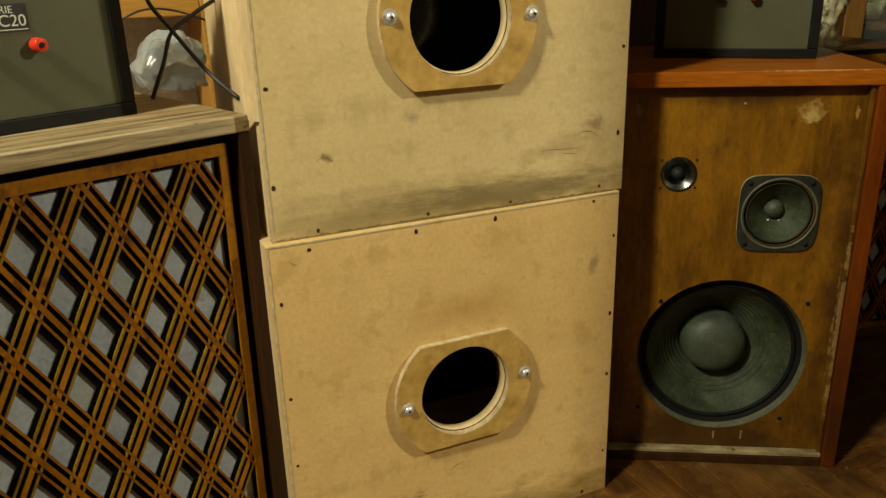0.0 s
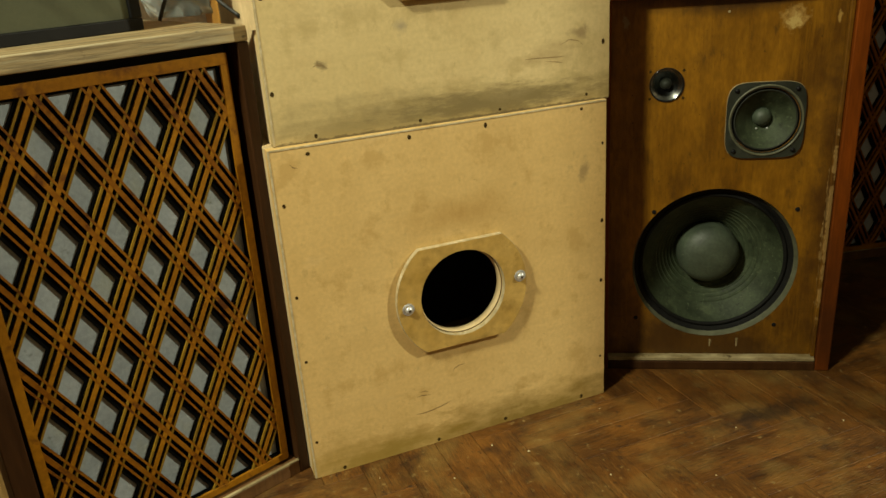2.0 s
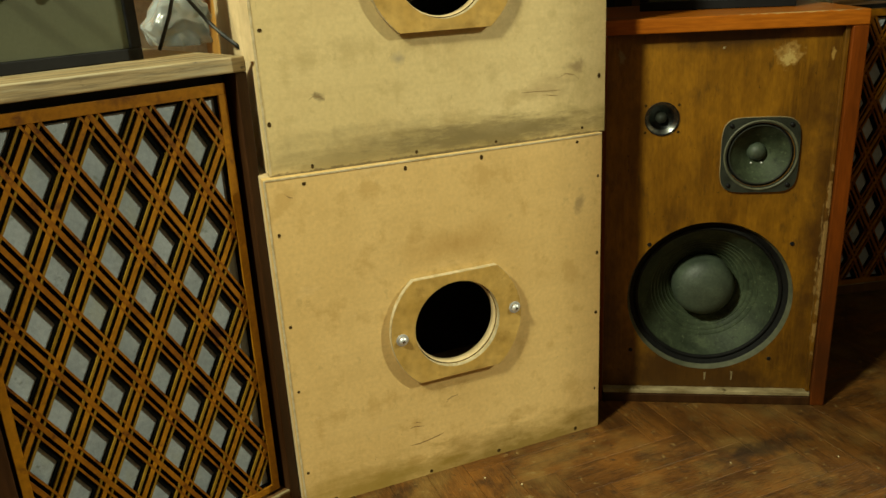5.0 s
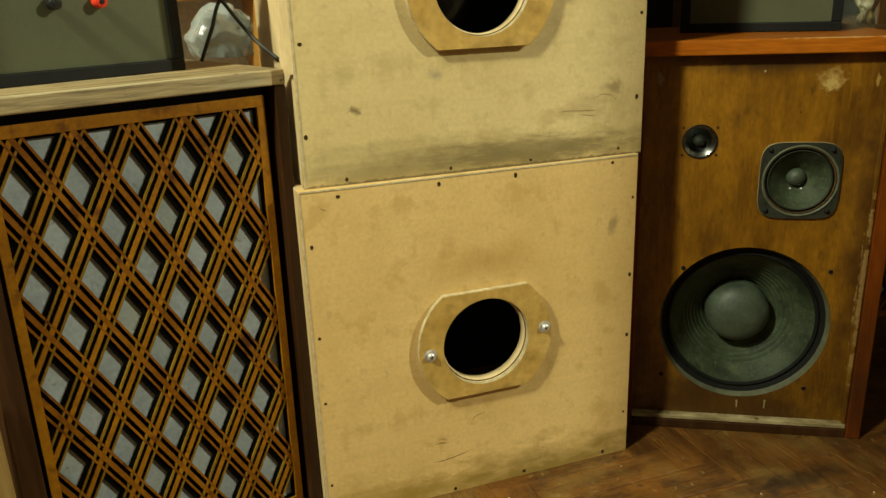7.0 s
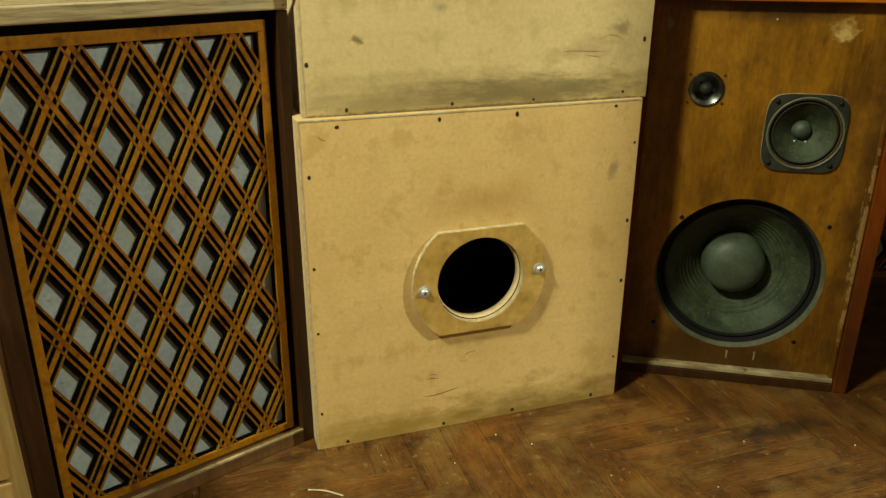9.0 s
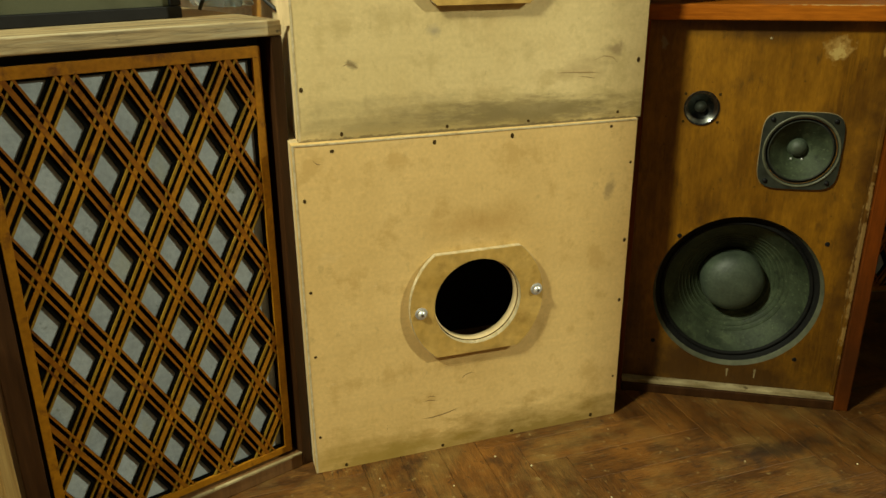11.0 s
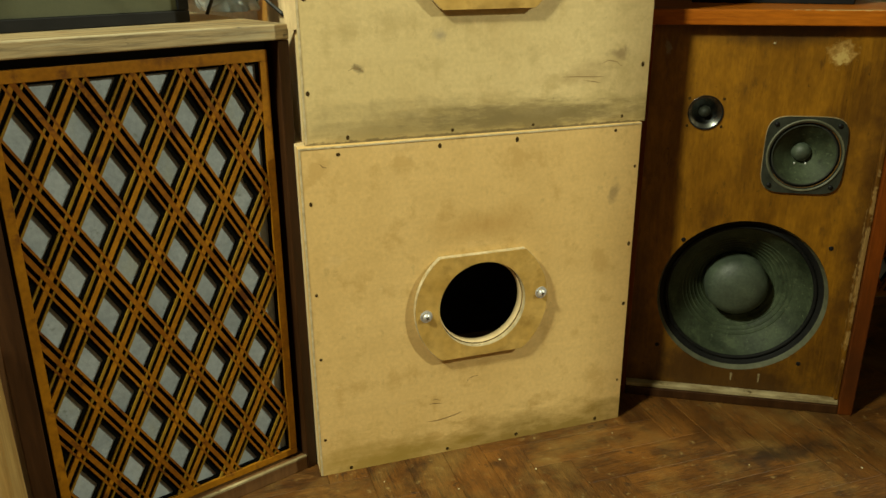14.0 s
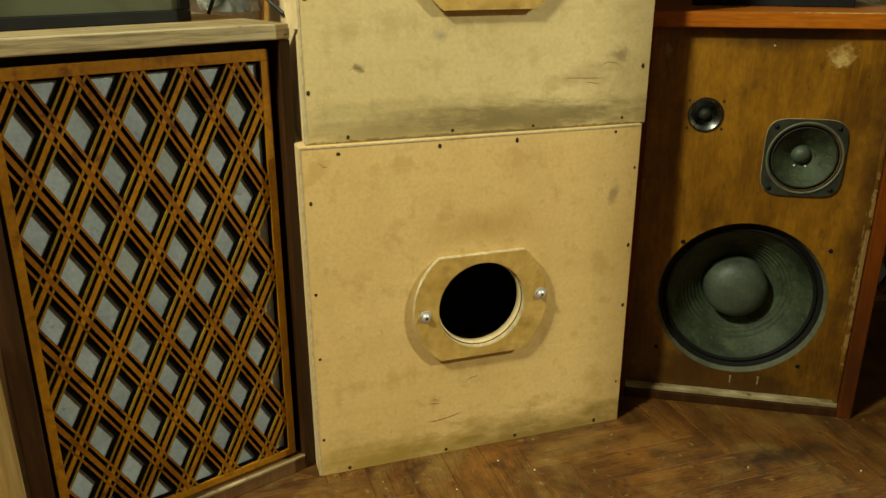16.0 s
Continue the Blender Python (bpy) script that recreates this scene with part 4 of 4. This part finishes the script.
def grey_speaker(m, label, D, H, rise):
    sp = thing("bookshelf_speaker", m, label, "loudspeaker", group="small grey loudspeakers")
    W, b = 0.285, 0.017
    part("body", slab(-W, 0, 0.010, D, 0, H, 0.003), BLACK, sp, "black cabinet")
    part("frame", slab(-W, 0, 0, 0.0098, 0, b, 0.0015), BLACK, sp)
    part("frame", slab(-W, 0, 0, 0.0098, H - b, H, 0.0015), BLACK, sp)
    part("frame", slab(-W, -W + b, 0, 0.0098, b + 0.0004, H - b - 0.0004, 0.0015), BLACK, sp)
    part("frame", slab(-b, 0, 0, 0.0098, b + 0.0004, H - b - 0.0004, 0.0015), BLACK, sp)
    part("rear_panel", slab(-W + b + 0.0004, -b - 0.0004, 0.0050, 0.0099, b + 0.0004, H - b - 0.0004), GREY_PANEL, sp, "grey-green flat panel")
    terminal(sp, -0.116, 0.1015 + rise, 0.005, RED_CAP, "red binding post")
    terminal(sp, -0.176, 0.1015 + rise, 0.005, BLACK_CAP, "black binding post")
    z = 0.118 + rise
    pl = part("label_plate", slab(-0.182, -0.118, 0.0043, 0.0050, z, z + 0.032), PLATE_BLACK, sp, "black label plate with silver print")
    letters("SERIE", 0.0120, pose(-0.1620, 0.0042, z + 0.0215, 90), pl)
    letters("C20", 0.0190, pose(-0.1530, 0.0042, z + 0.0065, 90), pl)
    part("print_bar", slab(-0.178, -0.120, 0.0040, 0.0043, z + 0.0020, z + 0.0030), PLATE_INK, pl)
    return sp


grey_speaker(pose(-0.128, 0.128, 0.7542, 0, 0, 26), "small black speaker showing its grey terminal panel, on the lattice speaker", 0.12, 0.29, 0.0)
grey_speaker(pose(1.020, 0.030, 0.7567, 0, 0, -42), "small black speaker showing its grey terminal panel, on the three-way speaker", 0.24, 0.20, 0.009)


# ----------------------------------------- clutter behind the left speaker
def crumpled_plastic(m):
    bm = bmesh.new()
    bmesh.ops.create_icosphere(bm, subdivisions=6, radius=1)
    for v in bm.verts:
        c = v.co.copy()
        warp = c + 0.35 * noise.noise_vector(c * 1.3)
        crease = sum((1 - 2 * abs(noise.noise(warp * f + Vector((k, 2 * k, 5))))) * a for k, (f, a) in enumerate(((1.1, 0.26), (2.0, 0.10))))
        v.co = c * (0.92 + crease)
        v.co.z = max(v.co.z, -0.74)
        v.co = Vector((v.co.x * 0.048, v.co.y * 0.066, v.co.z * 0.047))
    ob = part("plastic_bag", bm, FILM, smooth=True)
    ob.matrix_world = m
    return tagged(ob, "crumpled clear plastic bag lying on the lattice speaker", "bag")


crumpled_plastic(pose(-0.054, 0.385, 0.7545 + 0.0349, 0, 0, 20))


def cable(points, label, r=0.0032):
    points = [(x + 0.012, y, z + (0.008 if z > 0.77 else 0)) for x, y, z in points]
    return tagged(part("cable", tube(points, r), CABLE, None, smooth=True), label, "cable", group="loose cables")


cable([(-0.030, 0.24, 0.98), (-0.075, 0.25, 0.925), (-0.098, 0.25, 0.893), (-0.070, 0.235, 0.845), (-0.030, 0.20, 0.785), (0.002, 0.155, 0.7585)],
      "black cable hanging down beside the plywood box")
cable([(0.010, 0.30, 0.888), (-0.036, 0.26, 0.866), (-0.072, 0.24, 0.842), (-0.090, 0.23, 0.80), (-0.112, 0.235, 0.758)],
      "black cable crossing in front of the plastic bag")
cable([(-0.16, 0.44, 0.84), (-0.10, 0.44, 0.868), (-0.05, 0.44, 0.868), (0.008, 0.44, 0.848)], "thin black cable behind the plastic bag", 0.0018)


def open_shelf(m):
    sh = thing("pine_shelf", m, "yellow varnished pine shelf with a pale back and papers", "shelf")
    part("upright", slab(0.203, 0.232, 0, 0.26, 0, 1.5, 0.002), PINE, sh)
    part("upright", slab(-0.62, -0.598, 0, 0.26, 0, 1.5, 0.002), PINE, sh)
    part("back_board", slab(-0.5975, 0.2025, 0.245, 0.255, 0.02, 1.48), PAPER, sh, "pale grey back board")
    for z in (0.10, 0.46, 0.852, 0.985, 1.25, 1.45):
        part("shelf_board", slab(-0.5975, 0.2025, 0.0, 0.244, z, z + 0.050, 0.003), PINE, sh)
    return sh


open_shelf(pose(-0.155, 0.72, 0))


def paper_stack(m, sheets, label):
    st = thing("paper_stack", m, label, "papers")
    rng = random.Random(11)
    z = 0.0
    for k in range(sheets):
        h = rng.uniform(0.008, 0.015)
        ob = part("magazine", slab(-0.15, 0.15, -0.1, 0.1, 0, h - 0.0004, 0.001), PAPER, st)
        ob.matrix_basis = pose(rng.uniform(-0.008, 0.008), rng.uniform(-0.006, 0.006), z, 0, 0, rng.uniform(-3, 3))
        z += h
    return st


paper_stack(pose(-0.11, 0.845, 0.9024), 4, "low stack of pale papers on the pine shelf")
paper_stack(pose(-0.18, 0.845, 0.5104), 8, "stack of pale magazines on the lower pine shelf")
paper_stack(pose(-0.20, 0.845, 1.0354), 5, "stack of pale papers on the upper pine shelf")


# ------------------------------------------- pale cabinet at the far left
def pale_cabinet(m):
    cr = thing("pale_cabinet", m, "low pale grained wooden cabinet beside the lattice speaker", "cabinet")
    H, W, D = 0.40, 0.42, 0.14
    part("body", slab(-W, 0, 0.0205, D, 0.0, H, 0.002), PALE_CRATE, cr)
    part("drawer_front", slab(-W, 0, 0, 0.02, 0.004, 0.228, 0.0025), PALE_CRATE, cr)
    part("door_panel", slab(-W, 0, 0, 0.02, 0.232, H - 0.004, 0.0025), PALE_CRATE, cr)
    return cr


pale_cabinet(pose(-0.397, -0.262, 0, 0, 0, 8))


# --------------------------------------------- glass cabinet behind, right
def glass_cabinet(m):
    gc = thing("display_cabinet", m, "tall wooden display cabinet with glass doors", "cabinet")
    W, D, H = 1.45, 0.34, 1.75
    part("side", slab(0, 0.024, 0, D, 0, H, 0.002), DARK_WOOD, gc)
    part("side", slab(W - 0.024, W, 0, D, 0, H, 0.002), DARK_WOOD, gc)
    part("back", slab(0.0245, W - 0.0245, D - 0.012, D, 0, H), DARK_WOOD, gc)
    for z in (0.0, 0.70, 1.06, 1.40, H - 0.024):
        part("shelf_board", slab(0.0245, W - 0.0245, 0.02, D - 0.0125, z, z + 0.024, 0.001), DARK_WOOD, gc)
    for i, (a, b) in enumerate(((0.20, 0.56), (0.565, 1.00), (1.005, 1.42))):
        d = part("door", slab(a, a + 0.075, -0.02, -0.001, 0.05, H - 0.05, 0.003), GOLD_WOOD, gc, "golden wood framed glass door")
        part("frame", slab(b - 0.045, b, -0.02, -0.001, 0.05, H - 0.05, 0.003), DARK_WOOD, d)
        part("frame", slab(a + 0.0755, b - 0.0455, -0.02, -0.001, 0.05, 0.66, 0.003), GOLD_WOOD, d)
        part("frame", slab(a + 0.0755, b - 0.0455, -0.02, -0.001, H - 0.11, H - 0.05, 0.003), GOLD_WOOD, d)
        g = part("pane", slab(a + 0.0756, b - 0.0456, -0.012, -0.008, 0.6605, H - 0.1105), GLASS, d)
        g.visible_shadow = False
    return gc


CAB = pose(1.47, 0.92, 0, 0, 0, -8)
glass_cabinet(CAB)


def cup(m):
    ob = thing("china_cup", m, "small white china cup on the cabinet shelf", "cup")
    part("body", lathe([(0, 0), (0.02, -0.002), (0.03, -0.03), (0.036, -0.065), (0.033, -0.064), (0.026, -0.03), (0, -0.008)], 28), CERAMIC, ob, smooth=True, offset=pose(0, 0, 0, -90))
    part("handle", tube([(0.030, 0, 0.045), (0.048, 0, 0.045), (0.048, 0, 0.022), (0.026, 0, 0.018)], 0.004), CERAMIC, ob, smooth=True)
    return ob


cup(CAB @ pose(0.78, 0.10, 0.7245))
card = thing("greeting_card", CAB @ pose(0.87, 0.2, 0.7245), "faded pink card standing on the cabinet shelf", "card")
part("front_leaf", slab(-0.035, 0.035, 0, 0.002, 0, 0.085), PINK, card)
part("back_leaf", slab(-0.035, 0.035, 0.006, 0.008, 0, 0.085), PINK, card)


def figurine(m):
    """One moulded piece: a lumpy column of petals on a foot."""
    prof = [(0, 0), (0.030, 0), (0.032, 0.010), (0.018, 0.022), (0.016, 0.05), (0.030, 0.08), (0.038, 0.13), (0.040, 0.18), (0.030, 0.225), (0.012, 0.252), (0, 0.255)]
    bm = bmesh.new()
    n, rows = 36, []
    for i in range(len(prof) * 4 - 3):
        k, f = divmod(i, 4)
        (r0, z0), (r1, z1) = prof[k], prof[min(k + 1, len(prof) - 1)]
        r, z = r0 + (r1 - r0) * f / 4, z0 + (z1 - z0) * f / 4
        ring = []
        for j in range(n):
            a = j * math.tau / n
            q = r * (1 + 0.55 * noise.noise(Vector((math.cos(a) * 2.6, math.sin(a) * 2.6, z * 46))))
            ring.append(bm.verts.new((q * math.cos(a), q * math.sin(a) * 0.8, z)))
        rows.append(ring)
    for p, q in zip(rows, rows[1:]):
        for j in range(n):
            bm.faces.new((p[j], p[(j + 1) % n], q[(j + 1) % n], q[j]))
    bmesh.ops.remove_doubles(bm, verts=bm.verts[:], dist=1e-5)
    ob = part("ceramic_ornament", bm, CERAMIC, None, smooth=True)
    ob.matrix_world = m
    return tagged(ob, "cream and yellow ceramic flower ornament", "ornament")


figurine(pose(1.455, 0.385, 0.7192))


# Added cabinet whose black fills the dark area behind the speakers.
def dark_filler_cabinet(m):
    bc = thing("dark_filler_cabinet", m, "tall black cabinet added to fill the dark area behind the speakers", "cabinet")
    part("body", slab(0, 0.42, 0.02, 0.34, 0, 1.5, 0.004), BLACK, bc)
    part("door", slab(0.002, 0.209, 0, 0.0195, 0.01, 1.49, 0.002), BLACK, bc)
    part("door", slab(0.211, 0.418, 0, 0.0195, 0.01, 1.49, 0.002), BLACK, bc)
    return bc


dark_filler_cabinet(pose(0.63, 0.66, 0))

# ------------------------------------------------------- bits on the floor
STRAW = material("dry_straw", (0.50, 0.40, 0.22), (0.62, 0.52, 0.30), 60, 0.7, 0.1)
tagged(part("straw", tube([(-0.034, -0.101, 0.0016), (-0.008, -0.113, 0.0022), (0.017, -0.133, 0.0016)], 0.0013, 6), STRAW), "dry pale straw lying on the parquet", "straw")
crng = random.Random(21)
for cx, cy in ((0.542, -0.045), (0.214, -0.109), (0.10, -0.05), (0.36, -0.10), (0.72, -0.21), (0.60, -0.30), (0.45, -0.22), (0.155, -0.03), (0.90, -0.28), (0.31, -0.055)):
    cb = bmesh.new()
    bmesh.ops.create_icosphere(cb, subdivisions=1, radius=crng.uniform(0.0011, 0.0021))
    for v in cb.verts:
        v.co *= crng.uniform(0.7, 1.3)
        v.co.z *= 0.6
    ob = part("crumb", cb, STRAW if crng.random() < 0.7 else NAIL)
    ob.location = (cx, cy, 0.0009)
    tagged(ob, "tiny pale crumb of dirt on the parquet", "crumb", group="crumbs on the floor")

# --------------------------------------------------------- parquet planks
PW, PL = 0.07, 0.28
OX, OY = 0.29 - 12 * PW, -0.165 - 10 * PW


def plank_mesh():
    bm = slab(0.0003, PL - 0.0003, 0.0003, PW - 0.0003, -0.0038, 0.0, 0.0005, 1)
    me = bpy.data.meshes.new("plank")
    bm.to_mesh(me)
    bm.free()
    me.materials.append(PARQUET)
    return me


shared = plank_mesh()
rest = bmesh.new()
rng = random.Random(3)
n = 4
count = 0
for i in range(-34, 62):
    for j in range(-46, 36):
        k = (i + j) % (2 * n)
        if k == 0:
            x, y, turn = OX + i * PW, OY + j * PW, 0
            cx, cy = x + PL / 2, y + PW / 2
        elif k == n:
            x, y, turn = OX + (i + 1) * PW, OY + j * PW, 90
            cx, cy = x - PW / 2, y + PL / 2
        else:
            continue
        if not (X0 + 0.16 < cx < X1 - 0.16 and Y0 + 0.16 < cy < Y1 - 0.16):
            continue
        lift = rng.uniform(-0.0003, 0.0)
        tilt = (rng.uniform(-0.12, 0.12), rng.uniform(-0.04, 0.04))
        m = pose(x, y, lift - 0.0002, tilt[0], tilt[1], turn)
        if -0.45 < cx < 1.85 and -0.75 < cy < 0.25 and count < 298:
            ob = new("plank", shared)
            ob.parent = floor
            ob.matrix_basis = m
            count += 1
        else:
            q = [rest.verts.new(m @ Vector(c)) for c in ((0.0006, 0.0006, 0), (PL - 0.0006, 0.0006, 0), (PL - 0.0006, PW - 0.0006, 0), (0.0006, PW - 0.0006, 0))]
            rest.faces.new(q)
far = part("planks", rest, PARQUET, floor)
tagged(far, kind="stuff")
